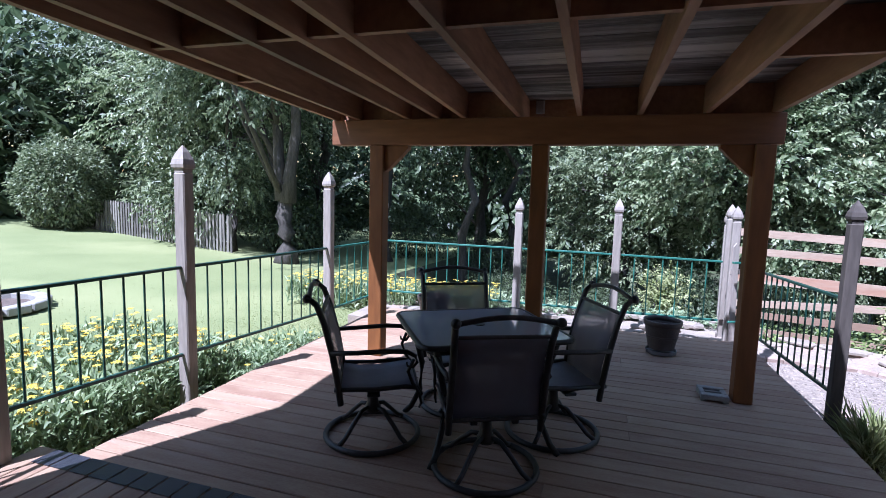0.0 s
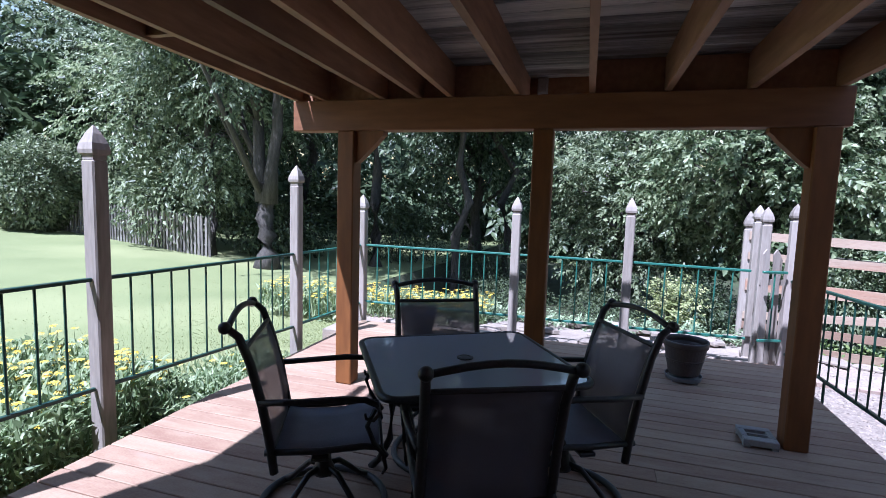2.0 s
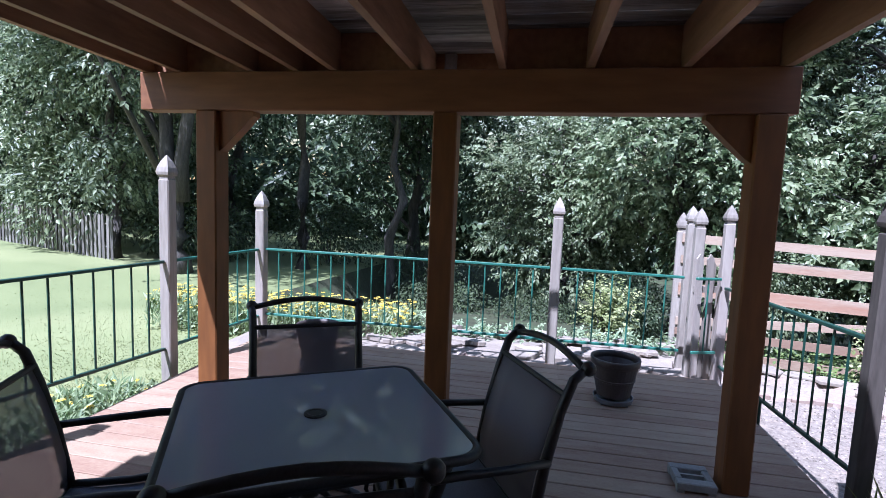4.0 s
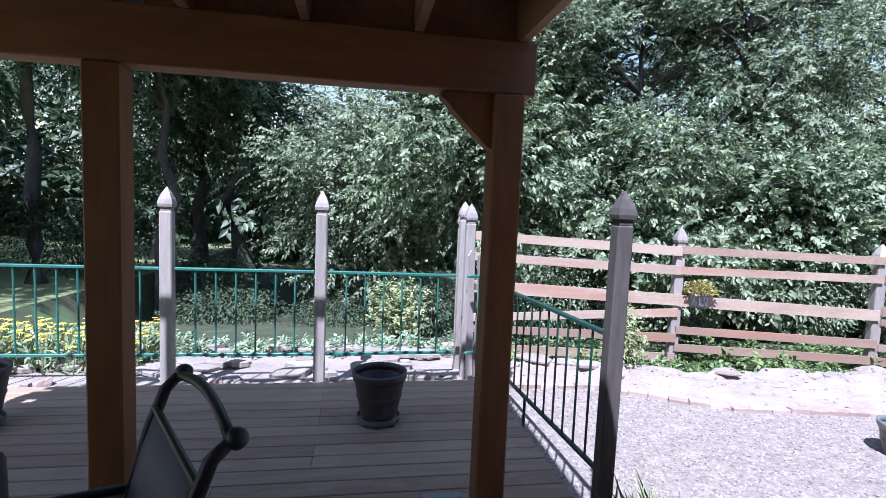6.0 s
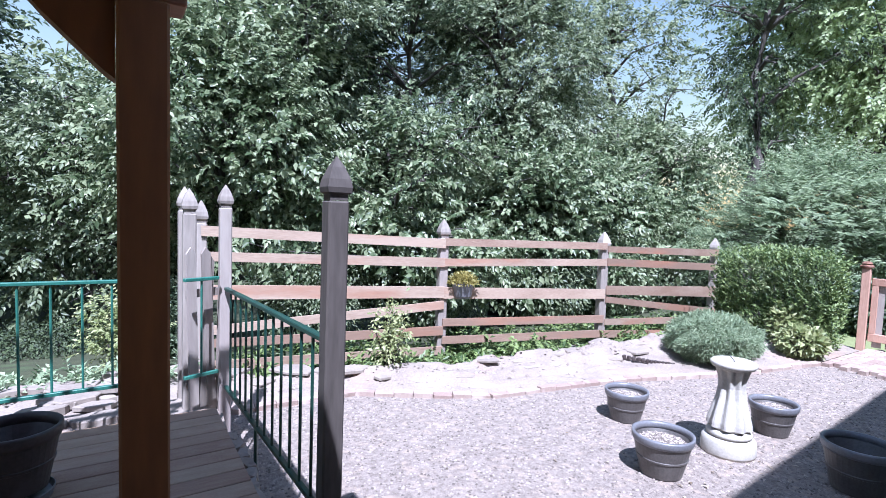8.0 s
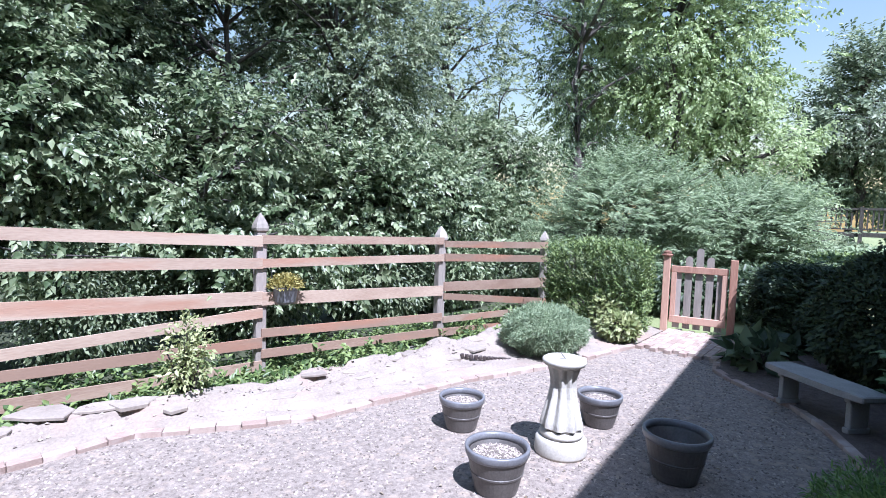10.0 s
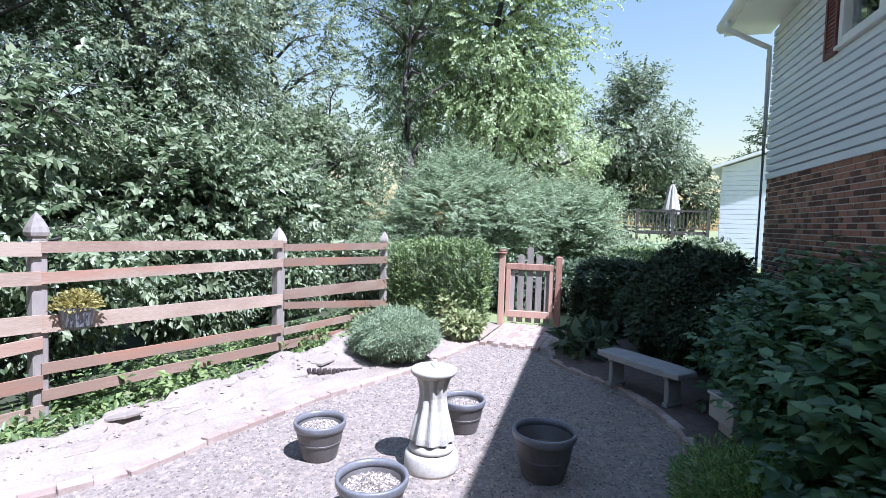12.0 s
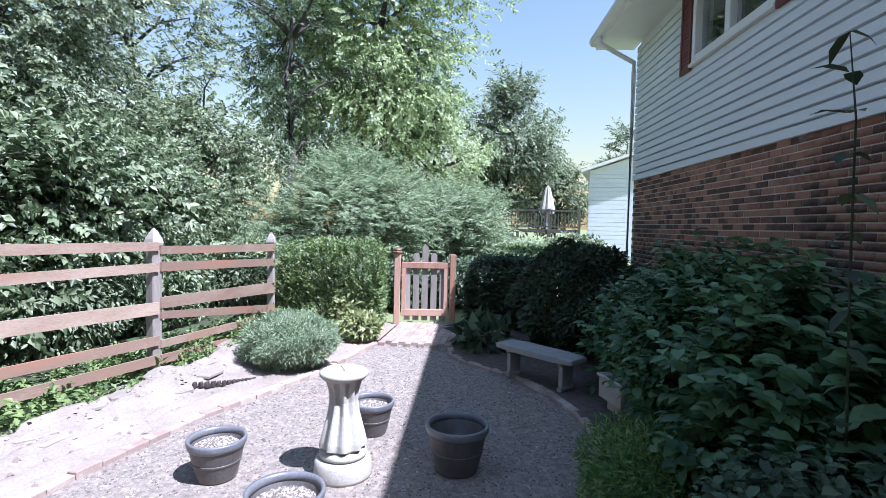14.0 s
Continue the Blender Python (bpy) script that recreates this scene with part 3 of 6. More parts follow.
for x0, d in ((-3.2315, 1), (-0.1465, -1)):
    bm = bmesh.new()
    out = [(0, 2.048), (0.235 * d, 2.048), (0.235 * d, 2.02), (0.21 * d, 2.0), (0.18 * d, 1.965), (0.045 * d, 1.835), (0.028 * d, 1.82), (0, 1.8)]
    f0 = [bm.verts.new((x0 + x, 0.04, z)) for x, z in out]
    f1 = [bm.verts.new((x0 + x, 0.12, z)) for x, z in out]
    bm.faces.new(f0)
    bm.faces.new(f1[::-1])
    for i in range(len(out)):
        j = (i + 1) % len(out)
        bm.faces.new((f0[j], f0[i], f1[i], f1[j]))
    bmesh.ops.recalc_face_normals(bm, faces=bm.faces)
    part("knee_brace", bm, "frame_wood", upper, "scroll-cut corner brace")
# guard rail on the raised deck, whose shadow falls over the lower rail
part("guard_rail", box(bmesh.new(), (-3.8, 0.53, 3.46), (-0.16, 0.61, 3.5)), "frame_wood", upper)
part("guard_rail", box(bmesh.new(), (-3.8, 0.55, 2.66), (-0.16, 0.59, 2.7)), "frame_wood", upper)
for k in range(29):
    x = -3.76 + k * 0.127
    part("baluster", box(bmesh.new(), (x - 0.017, 0.552, 2.70), (x + 0.017, 0.588, 3.46)), "frame_wood", upper)
for x, ya, yb in ((-4.06, -5.68, -1.8), (-3.68, -1.76, 0.529), (-0.25, -5.68, 0.529)):
    for z0, z1 in ((3.46, 3.5), (2.66, 2.7)):
        part("guard_rail", box(bmesh.new(), (x - 0.035, ya, z0), (x + 0.035, yb, z1)), "frame_wood", upper)
    w = 0.018
    for k in range(int((yb - ya - 0.1) / 0.1335)):
        y = ya + 0.08 + k * 0.1335
        part("baluster", box(bmesh.new(), (x - 0.018, y - w, 2.70), (x + 0.018, y + w, 3.46)), "frame_wood", upper)
bm = bmesh.new()
y = -5.68
k = 0
rng = random.Random(4)
while y < 0.6:
    gap = 0.008 + 0.006 * rng.random()
    # unseen notched overhang past the rim joist, added to shape the shadow below
    box(bm, (-4.12 if y < -1.8 else -3.7, y, JZ1 + 0.002), (0.04, y + 0.139, TOP - 0.003 * (k % 2)))
    y += 0.139 + gap
    k += 1
single("ceiling", bm, "soffit_boards", "weathered grey deck boards seen from below with thin gaps", "ceiling", kind="structure")

# small outlet box over the beam
ob = thing("outlet_box", "grey weatherproof outlet box above the beam", "outlet", pose(-1.85, 0.471, 2.447))
part("body", box(bmesh.new(), (-0.04, 0.035, -0.058), (0.04, 0.078, 0.07), 0.006), "concrete", ob)
part("cover", box(bmesh.new(), (-0.034, 0.022, -0.05), (0.034, 0.034, 0.06), 0.004), "concrete", ob)


# ---- fence posts and green rails round the deck ----
def fence_post(x, y, z0, top, w=0.1, label="weathered grey wooden post with a pointed cap", rz=0.0, group="deck rail posts", mat="grey_wood", lean=0.0):
    t = thing("fence_post", label, "post", pose(x, y, z0, lean, 0, rz), group)
    h = top - z0
    bm = bmesh.new()
    hw = w / 2
    cap = w * 2.05
    prof = [(hw * 0.86, h - cap + 0.002), (hw * 0.86, h - cap + w * 0.28), (hw * 1.12, h - cap + w * 0.38), (hw * 1.2, h - cap + w * 0.62), (hw * 1.05, h - cap + w * 1.0), (hw * 0.62, h - cap + w * 1.55), (hw * 0.2, h - 0.012), (hw * 0.05, h)]
    rings = [[bm.verts.new((sx * r, sy * r, z)) for sx, sy in ((-1, -1), (1, -1), (1, 1), (-1, 1))] for r, z in prof]
    for a, b in zip(rings, rings[1:]):
        for j in range(4):
            bm.faces.new((a[j], a[(j + 1) % 4], b[(j + 1) % 4], b[j]))
    bm.faces.new(rings[0][::-1])
    bm.faces.new(rings[-1])
    part("shaft", box(bmesh.new(), (-hw, -hw, 0), (hw, hw, h - cap), w * 0.09), mat, t)
    part("cap", bm, mat, t, "pointed wooden finial")
    return t


fence_post(-4.43, -2.58, -0.4, 1.93, 0.1)
fence_post(-4.41, -1.2, -0.4, 1.93, 0.105)
fence_post(-4.34, 0.92, -0.4, 1.83, 0.1)
fence_post(-4.17, 2.12, -0.3, 1.56, 0.1)
fence_post(-2.25, 2.12, -0.2, 1.59, 0.095)
fence_post(-1.035, 2.12, -0.2, 1.612, 0.095)
fence_post(0.3, 2.62, -0.3, 1.58, 0.09)
fence_post(0.305, 2.36, -0.3, 1.56, 0.09)
fence_post(0.545, 2.3, -0.45, 1.6, 0.085)
# the upper deck's shade on this post is painted into its wood colour
fence_post(0.595, 0.16, -0.45, 1.645, 0.086, "weathered wooden post with a pointed cap beside the steps, deck shade in its colour", mat="shaded_post", lean=0.6)


def green_railing(p, q, zt, zb, step, mat, label, stub=0.0, ends=(0.055, 0.055)):
    """A run of tubular rail from p to q with tops zt = (at p, at q) and bottoms zb."""
    P, Q = Vector((*p, 0)), Vector((*q, 0))
    d = (Q - P)
    L = d.length
    d.normalize()
    t = thing("metal_railing", label, "railing", pose(*p, 0, 0, 0, math.degrees(math.atan2(d.y, d.x))), "deck rails")
    z = lambda zz, s: zz[0] + (zz[1] - zz[0]) * s / L
    a, b = ends[0], L - ends[1]
    part("top_rail", box(bmesh.new(), (a, -0.018, -0.012), (b, 0.018, 0.012), 0.004, Matrix.Translation((0, 0, zt[0])) @ Matrix.Rotation(-math.atan2(zt[1] - zt[0], L), 4, "Y")), mat, t)
    part("bottom_rail", box(bmesh.new(), (a, -0.014, -0.012), (b, 0.014, 0.012), 0.003, Matrix.Translation((0, 0, zb[0])) @ Matrix.Rotation(-math.atan2(zb[1] - zb[0], L), 4, "Y")), mat, t)
    n = max(2, round((b - a) / step))
    for i in range(1, n):
        s = a + (b - a) * i / n
        part("baluster", rod(bmesh.new(), (s, 0, z(zb, s) + 0.011), (s, 0, z(zt, s) - 0.011), 0.008, seg=6), mat, t)
    return t


# runs seen in shade take the darker tone, sunlit runs the lighter
DG, LG = "shaded_green_metal", "green_metal"
green_railing((-4.45, -3.3), (-4.41, -1.2), (1.0, 0.965), (0.33, 0.25), 0.17, DG, "green tubular metal railing above the flower bed, shade in its colour")
green_railing((-4.41, -1.2), (-4.34, 0.92), (0.965, 0.925), (0.25, 0.16), 0.17, DG, "green tubular metal railing above the flower bed, shade in its colour")
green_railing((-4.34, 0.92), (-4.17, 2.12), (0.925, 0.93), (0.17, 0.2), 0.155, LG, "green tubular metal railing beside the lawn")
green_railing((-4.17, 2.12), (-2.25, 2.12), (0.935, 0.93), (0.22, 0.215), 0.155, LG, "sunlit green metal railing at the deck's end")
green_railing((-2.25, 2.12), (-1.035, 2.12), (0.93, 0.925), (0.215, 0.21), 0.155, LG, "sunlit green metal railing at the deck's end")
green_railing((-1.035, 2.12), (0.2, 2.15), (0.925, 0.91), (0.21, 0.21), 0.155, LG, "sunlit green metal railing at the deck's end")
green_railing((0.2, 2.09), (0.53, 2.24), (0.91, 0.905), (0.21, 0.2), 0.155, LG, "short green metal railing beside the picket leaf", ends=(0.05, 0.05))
green_railing((0.595, 0.16), (0.545, 2.3), (0.885, 0.815), (0.12, 0.06), 0.152, DG, "green metal railing towards the gravel court, shade in its colour")

stake = thing("rail_stake", "short green stake under the rail, shade in its colour", "stake", pose(0.575, 1.38, -0.45))
part("bar", rod(bmesh.new(), (0, 0, 0), (0, 0, 0.53), 0.012, seg=8), "shaded_green_metal", stake)

# old picket leaf between the two posts
pk = thing("old_fence", "weathered grey picket fence section leaning between posts", "fence", pose(0.31, 2.28, -0.25, 0, 0, 22))
for i in range(4):
    bm = bmesh.new()
    h = 1.38 - 0.06 * (i % 2)
    out = [(-0.035, 0), (0.035, 0), (0.035, h - 0.05), (0.0, h), (-0.035, h - 0.05)]
    m = Matrix.Translation((0.03 + i * 0.068, 0.012 * (i % 2), 0)) @ Matrix.Rotation(radians((-1.5, 2.2, -2.4, 1.2)[i]), 4, "Y") @ Matrix.Rotation(radians(90), 4, "X")
    prism(bm, out, -0.01, 0.01)
    bm.transform(m)
    part("picket", bm, "grey_wood", pk)
part("batten", box(bmesh.new(), (-0.02, 0.026, 0.35), (0.28, 0.05, 0.41)), "grey_wood", pk)
part("batten", box(bmesh.new(), (-0.02, 0.026, 1.0), (0.28, 0.05, 1.06)), "grey_wood", pk)


# ---- table and chairs ----
def rounded(hx, hy, r, n=6):
    pts = []
    for k, (cx, cy) in enumerate(((1, 1), (-1, 1), (-1, -1), (1, -1))):
        for i in range(n + 1):
            a = math.pi / 2 * (k + i / n)
            pts.append((cx * (hx - r) + r * math.cos(a), cy * (hy - r) + r * math.sin(a)))
    return pts


table = thing("patio_table", "square glass-topped patio table with dark metal frame", "table", pose(-1.975, -1.21, 0, 0, 0, 32))
TH = 0.748
gl = part("glass_top", prism(bmesh.new(), rounded(0.467, 0.427, 0.07), TH - 0.008, TH), "table_glass", table, "smoky pebbled glass top")
part("rim", tube(bmesh.new(), [(x, y, TH - 0.012) for x, y in rounded(0.48, 0.44, 0.08)], 0.017, 8, True), "black_metal", table, smooth=True)
part("apron", tube(bmesh.new(), [(x, y, TH - 0.06) for x, y in rounded(0.42, 0.38, 0.08)], 0.013, 6, True), "black_metal", table)
part("umbrella_ring", lathe(bmesh.new(), [(0.024, TH + 0.001), (0.042, TH + 0.001), (0.042, TH + 0.006), (0.03, TH + 0.008), (0.024, TH + 0.006)], 16), "black_metal", table)
for sx in (-1, 1):
    for sy in (-1, 1):
        pts = [(sx * 0.38, sy * 0.38, TH - 0.03), (sx * 0.35, sy * 0.35, 0.58), (sx * 0.31, sy * 0.31, 0.4), (sx * 0.32, sy * 0.32, 0.2), (sx * 0.37, sy * 0.37, 0.06), (sx * 0.41, sy * 0.41, 0.0)]
        part("leg", tube(bmesh.new(), pts, [0.024, 0.022, 0.02, 0.02, 0.02, 0.022], 8), "black_metal", table, smooth=True)
part("shelf_ring", tube(bmesh.new(), [(0.27 * math.cos(a), 0.27 * math.sin(a), 0.4) for a in (math.pi * k / 12 for k in range(24))], 0.01, 6, True), "black_metal", table)


def swivel_chair(x, y, turn, label):
    """Facing local +x, origin on the floor under the swivel."""
    t = thing("patio_chair", label, "chair", pose(x, y, 0, 0, 0, turn) @ Matrix.Diagonal((0.98, 0.975, 0.965, 1)), "chairs round the table")
    K = "black_metal"
    part("base_ring", tube(bmesh.new(), [(0.31 * math.cos(a), 0.31 * math.sin(a), 0.022) for a in (math.pi * k / 16 for k in range(32))], 0.019, 8, True), K, t, smooth=True)
    for k in range(4):
        a = math.pi / 4 + k * math.pi / 2
        c, s = math.cos(a), math.sin(a)
        part("base_arm", tube(bmesh.new(), [(r * c, r * s, z) for r, z in ((0.03, 0.21), (0.1, 0.2), (0.18, 0.13), (0.25, 0.06), (0.305, 0.03))], 0.015, 8), K, t, smooth=True)
    bm = bmesh.new()
    lathe(bm, [(0.05, 0.17), (0.055, 0.2), (0.04, 0.23), (0.032, 0.3), (0.032, 0.345), (0.06, 0.355), (0.06, 0.37)], 16)
    part("swivel_post", bm, K, t, smooth=True)
    bm = bmesh.new()
    box(bm, (-0.2, -0.14, 0.37), (0.2, -0.1, 0.4), 0.005)
    box(bm, (-0.2, 0.1, 0.37), (0.2, 0.14, 0.4), 0.005)
    box(bm, (-0.04, -0.27, 0.375), (0.04, 0.27, 0.395), 0.004)
    part("rocker_plate", bm, K, t)
    for s in (-1, 1):
        y0 = s * 0.265
        part("seat_rail", tube(bmesh.new(), [(-0.24, y0, 0.43), (0.0, y0, 0.425), (0.2, y0, 0.44), (0.27, y0, 0.43), (0.3, y0, 0.385)], 0.016, 8), K, t, smooth=True)
        part("back_rail", tube(bmesh.new(), [(-0.2, y0, 0.33), (-0.215, y0, 0.45), (-0.25, y0, 0.65), (-0.3, y0, 0.85), (-0.345, y0 * 1.02, 0.97), (-0.39, y0 * 1.04, 1.01)], [0.02, 0.021, 0.021, 0.02, 0.019, 0.017], 8), K, t, smooth=True)
        bm = bmesh.new()
        bmesh.ops.create_uvsphere(bm, u_segments=12, v_segments=8, radius=0.028, matrix=Matrix.Translation((-0.4, y0 * 1.045, 1.012)))
        part("knob", bm, K, t, smooth=True)
        arm = [(-0.26, y0 * 1.05, 0.67), (-0.1, y0 * 1.12, 0.675), (0.1, y0 * 1.15, 0.685), (0.2, y0 * 1.15, 0.68), (0.255, y0 * 1.14, 0.65), (0.265, y0 * 1.12, 0.61), (0.24, y0 * 1.1, 0.575), (0.205, y0 * 1.1, 0.585), (0.2, y0 * 1.1, 0.61)]
        part("armrest", tube(bmesh.new(), arm, [0.016, 0.016, 0.017, 0.016, 0.013, 0.011, 0.01, 0.008, 0.006], 8), K, t, "scrolled dark metal arm", True)
        strut = [(0.245, y0 * 1.12, 0.63), (0.21, y0 * 1.1, 0.55), (0.24, y0 * 1.08, 0.47), (0.285, y0 * 1.04, 0.4), (0.3, y0 * 1.02, 0.33), (0.285, y0 * 1.0, 0.3)]
        part("arm_strut", tube(bmesh.new(), strut, [0.012, 0.012, 0.012, 0.011, 0.01, 0.007], 6), K, t, smooth=True)
    part("top_bar", tube(bmesh.new(), [(-0.39 - 0.01 * math.cos(k * math.pi / 8 - math.pi / 2) , -0.27 + 0.54 * k / 8, 1.005 + 0.038 * math.sin(math.pi * k / 8)) for k in range(9)], 0.015, 8), K, t, smooth=True)
    part("cross_bar", tube(bmesh.new(), [(-0.318, -0.262, 0.915), (-0.318, 0.262, 0.915)], 0.012, 8), K, t)
    part("cross_bar", tube(bmesh.new(), [(-0.21, -0.26, 0.41), (-0.21, 0.26, 0.41)], 0.012, 8), K, t)
    part("cross_bar", tube(bmesh.new(), [(0.275, -0.262, 0.425), (0.275, 0.262, 0.425)], 0.014, 8), K, t)

    def sheet(path, w, th):
        bm = bmesh.new()
        rows = []
        for i, (px, pz) in enumerate(path):
            a, b = path[max(i - 1, 0)], path[min(i + 1, len(path) - 1)]
            nx, nz = -(b[1] - a[1]), b[0] - a[0]
            ln = math.hypot(nx, nz)
            rows.append([bm.verts.new((px + o * nx / ln * th, yy * w, pz + o * nz / ln * th)) for o in (-0.5, 0.5) for yy in (-1, -0.5, 0, 0.5, 1)])
        for a, b in zip(rows, rows[1:]):
            for j in range(4):
                bm.faces.new((a[j], a[j + 1], b[j + 1], b[j]))
                bm.faces.new((a[j + 6], a[j + 5], b[j + 5], b[j + 6]))
            bm.faces.new((a[0], b[0], b[5], a[5]))
            bm.faces.new((a[4], a[9], b[9], b[4]))
        for r, flip in ((rows[0], 1), (rows[-1], -1)):
            for j in range(4):
                bm.faces.new((r[j], r[j + 1], r[j + 6], r[j + 5])[::flip])
        bmesh.ops.recalc_face_normals(bm, faces=bm.faces)
        return bm

    part("back_sling", sheet([(-0.212, 0.425), (-0.215, 0.55), (-0.24, 0.67), (-0.275, 0.8), (-0.316, 0.915)], 0.245, 0.004), "sling", t, "dark see-through woven sling", True)
    part("seat_sling", sheet([(-0.2, 0.425), (-0.1, 0.41), (0.05, 0.41), (0.18, 0.43), (0.26, 0.44), (0.285, 0.42)], 0.25, 0.008), "seat_sling", t, "grey woven sling seat", True)
    return t


swivel_chair(-2.61, -1.49, 26, "dark metal swivel patio chair with mesh back facing the table")
swivel_chair(-1.81, -1.64, 116, "dark metal swivel patio chair with its back to the house")
swivel_chair(-1.48, -1.03, 209, "dark metal swivel patio chair near the middle post")
swivel_chair(-2.19, -0.8, -61, "dark metal swivel patio chair on the far side of the table")


# ---- pots ----
def pot(x, y, z, r, h, label, mat="pot_grey", fill="pebble", fill_name="gravel_fill", saucer=False, group="plastic pots"):
    t = thing("plant_pot", label, "pot", pose(x, y, z), group)
    b = 0.67 * r
    prof = [(b * 0.9, 0.0), (b, 0.006), (b + (r - b) * 0.42, h * 0.42), (b + (r - b) * 0.44 + 0.004, h * 0.43), (b + (r - b) * 0.47 + 0.004, h * 0.47), (b + (r - b) * 0.47, h * 0.48), (r * 0.93, h - 0.055), (r * 0.9, h - 0.055), (r * 0.88, h - 0.05), (b * 0.93, h * 0.5), (b * 0.9, h * 0.5)]
    part("body", lathe(bmesh.new(), prof, 36), mat, t, smooth=False)
    rim = [(r * 0.905, h - 0.06), (r * 0.96, h - 0.06), (r, h - 0.04), (r * 1.01, h - 0.012), (r, h), (r * 0.92, h), (r * 0.89, h - 0.02), (r * 0.885, h - 0.06)]
    bm = bmesh.new()
    rings = [[bm.verts.new((q * math.cos(a), q * math.sin(a), zz)) for a in (2 * math.pi * k / 40 for k in range(40))] for q, zz in rim]
    for i in range(len(rings)):
        a, c = rings[i], rings[(i + 1) % len(rings)]
        for k in range(40):
            bm.faces.new((a[k], a[(k + 1) % 40], c[(k + 1) % 40], c[k]))
    part("rim", bm, "pot_rim" if mat == "pot_grey" else mat, t, "rolled grey rim", True)
    rngp = np.random.default_rng(int(abs(x * 100)))
    n, lev, rad = (900, 0.76, 0.77) if fill == "pebble" else (420, 0.56, 0.66)
    a, q = rngp.uniform(0, 6.28, n), np.sqrt(rngp.uniform(0, 1, n)) * r * rad
    base = np.array([(1, 0, 0), (0, 1, 0), (-1, 0, 0), (0, -1, 0), (0, 0, 0.8)]) * (0.009 if fill == "pebble" else 0.013)
    v = base[None] * rngp.uniform(0.6, 1.5, (n, 1, 1)) + np.stack([q * np.cos(a), q * np.sin(a), h * lev + 0.02 * (1 - q / r)], -1)[:, None]
    i = np.arange(n)[:, None] * 5
    f = np.concatenate([i + np.array([[p, (p + 1) % 4, 4]]) for p in range(4)], 0)
    part("soil", lathe(bmesh.new(), [(r * (rad - 0.06), h * (lev - 0.06)), (r * (rad + 0.02), h * lev), (r * 0.5, h * lev + 0.006), (0.02, h * lev + 0.01)], 24), "gravel" if fill == "pebble" else "mulch", t)
    tagged(array_mesh(fill_name, v.reshape(-1, 3), f, fill, t), kind="stuff")
    if saucer:
        sdz = 0.055
        for o in t.children:
            o.location.z += sdz
        part("saucer", lathe(bmesh.new(), [(b * 0.9, 0.012), (b * 1.15, 0.014), (b * 1.22, 0.05), (b * 1.18, 0.052), (b * 1.1, 0.024), (b * 0.3, 0.022)], 28), "pot_rim", t, "pale saucer")
        for k in range(4):
            a = math.pi / 4 + k * math.pi / 2
            part("foot", box(bmesh.new(), (b * 0.8 * math.cos(a) - 0.03, b * 0.8 * math.sin(a) - 0.03, 0.0), (b * 0.8 * math.cos(a) + 0.03, b * 0.8 * math.sin(a) + 0.03, 0.0135)), "pot_rim", t)
    return t


pot(3.92, 1.17, -0.448, 0.2, 0.29, "grey plastic pot filled with gravel on the court")
pot(3.29, 0.37, -0.448, 0.222, 0.31, "grey plastic pot filled with gravel on the court")
pot(4.87, 0.31, -0.448, 0.2, 0.29, "grey plastic pot with gravel beside the pedestal")
pot(4.33, -0.5, -0.448, 0.235, 0.35, "dark grey plastic pot standing in the house's shade", fill="mulch")
pot(-0.56, 1.21, 0.0, 0.19, 0.31, "dark brown plastic pot on a saucer on the deck", mat="pot_brown", fill="mulch", fill_name="soil_crumbs", saucer=True, group="")
pot(-3.12, 1.3, 0.0, 0.2, 0.33, "dark brown plastic pot at the deck's end", mat="pot_brown", fill="mulch", fill_name="soil_crumbs", saucer=True, group="")

# ---- bird-bath pedestal ----
ped = thing("bath_pedestal", "white fluted concrete bird-bath pedestal on the gravel", "pedestal", pose(4.12, 0.31, -0.448))
part("plinth", lathe(bmesh.new(), [(0.204, 0), (0.209, 0.02), (0.204, 0.11), (0.19, 0.13), (0.174, 0.14)], 32), "bath_white", ped, smooth=True)
part("torus", lathe(bmesh.new(), [(0.148, 0.139), (0.170, 0.15), (0.174, 0.17), (0.161, 0.19), (0.131, 0.2)], 28), "bath_white", ped, smooth=True)
part("column", lathe(bmesh.new(), [(0.131, 0.199), (0.161, 0.22, 1), (0.157, 0.26, 1), (0.131, 0.36, 1), (0.104, 0.46, 1), (0.091, 0.55, 1), (0.096, 0.62, 1), (0.117, 0.69, 1), (0.131, 0.705)], 72, 9, 0.013), "bath_white", ped, "fluted white column")
part("top_plate", lathe(bmesh.new(), [(0.131, 0.704), (0.161, 0.715), (0.174, 0.735), (0.174, 0.75), (0.161, 0.762), (0.148, 0.756), (0.026, 0.752)], 32), "bath_white", ped, smooth=True)
part("pin", rod(bmesh.new(), (0.02, 0, 0.752), (-0.02, 0.02, 0.80), 0.006, seg=6), "concrete", ped)

# ---- deck block by the post ----
blk = thing("vent_block", "pale hollow plastic block on the deck beside a post", "block", pose(-0.27, 0.07, 0))
bm = bmesh.new()
for a, b in (((-0.115, -0.115, 0.015), (0.09, -0.055, 0.06)), ((-0.115, 0.055, 0.015), (0.09, 0.115, 0.06)), ((-0.115, -0.055, 0.015), (-0.075, 0.055, 0.06)), ((0.05, -0.055, 0.015), (0.09, 0.055, 0.06))):
    box(bm, a, b, 0.005)
part("body", bm, "concrete", blk)
part("floor_plate", box(bmesh.new(), (-0.08, -0.06, 0.012), (0.055, 0.06, 0.02)), "pot_brown", blk)
part("divider", box(bmesh.new(), (-0.076, -0.008, 0.02), (0.051, 0.008, 0.056)), "concrete", blk)
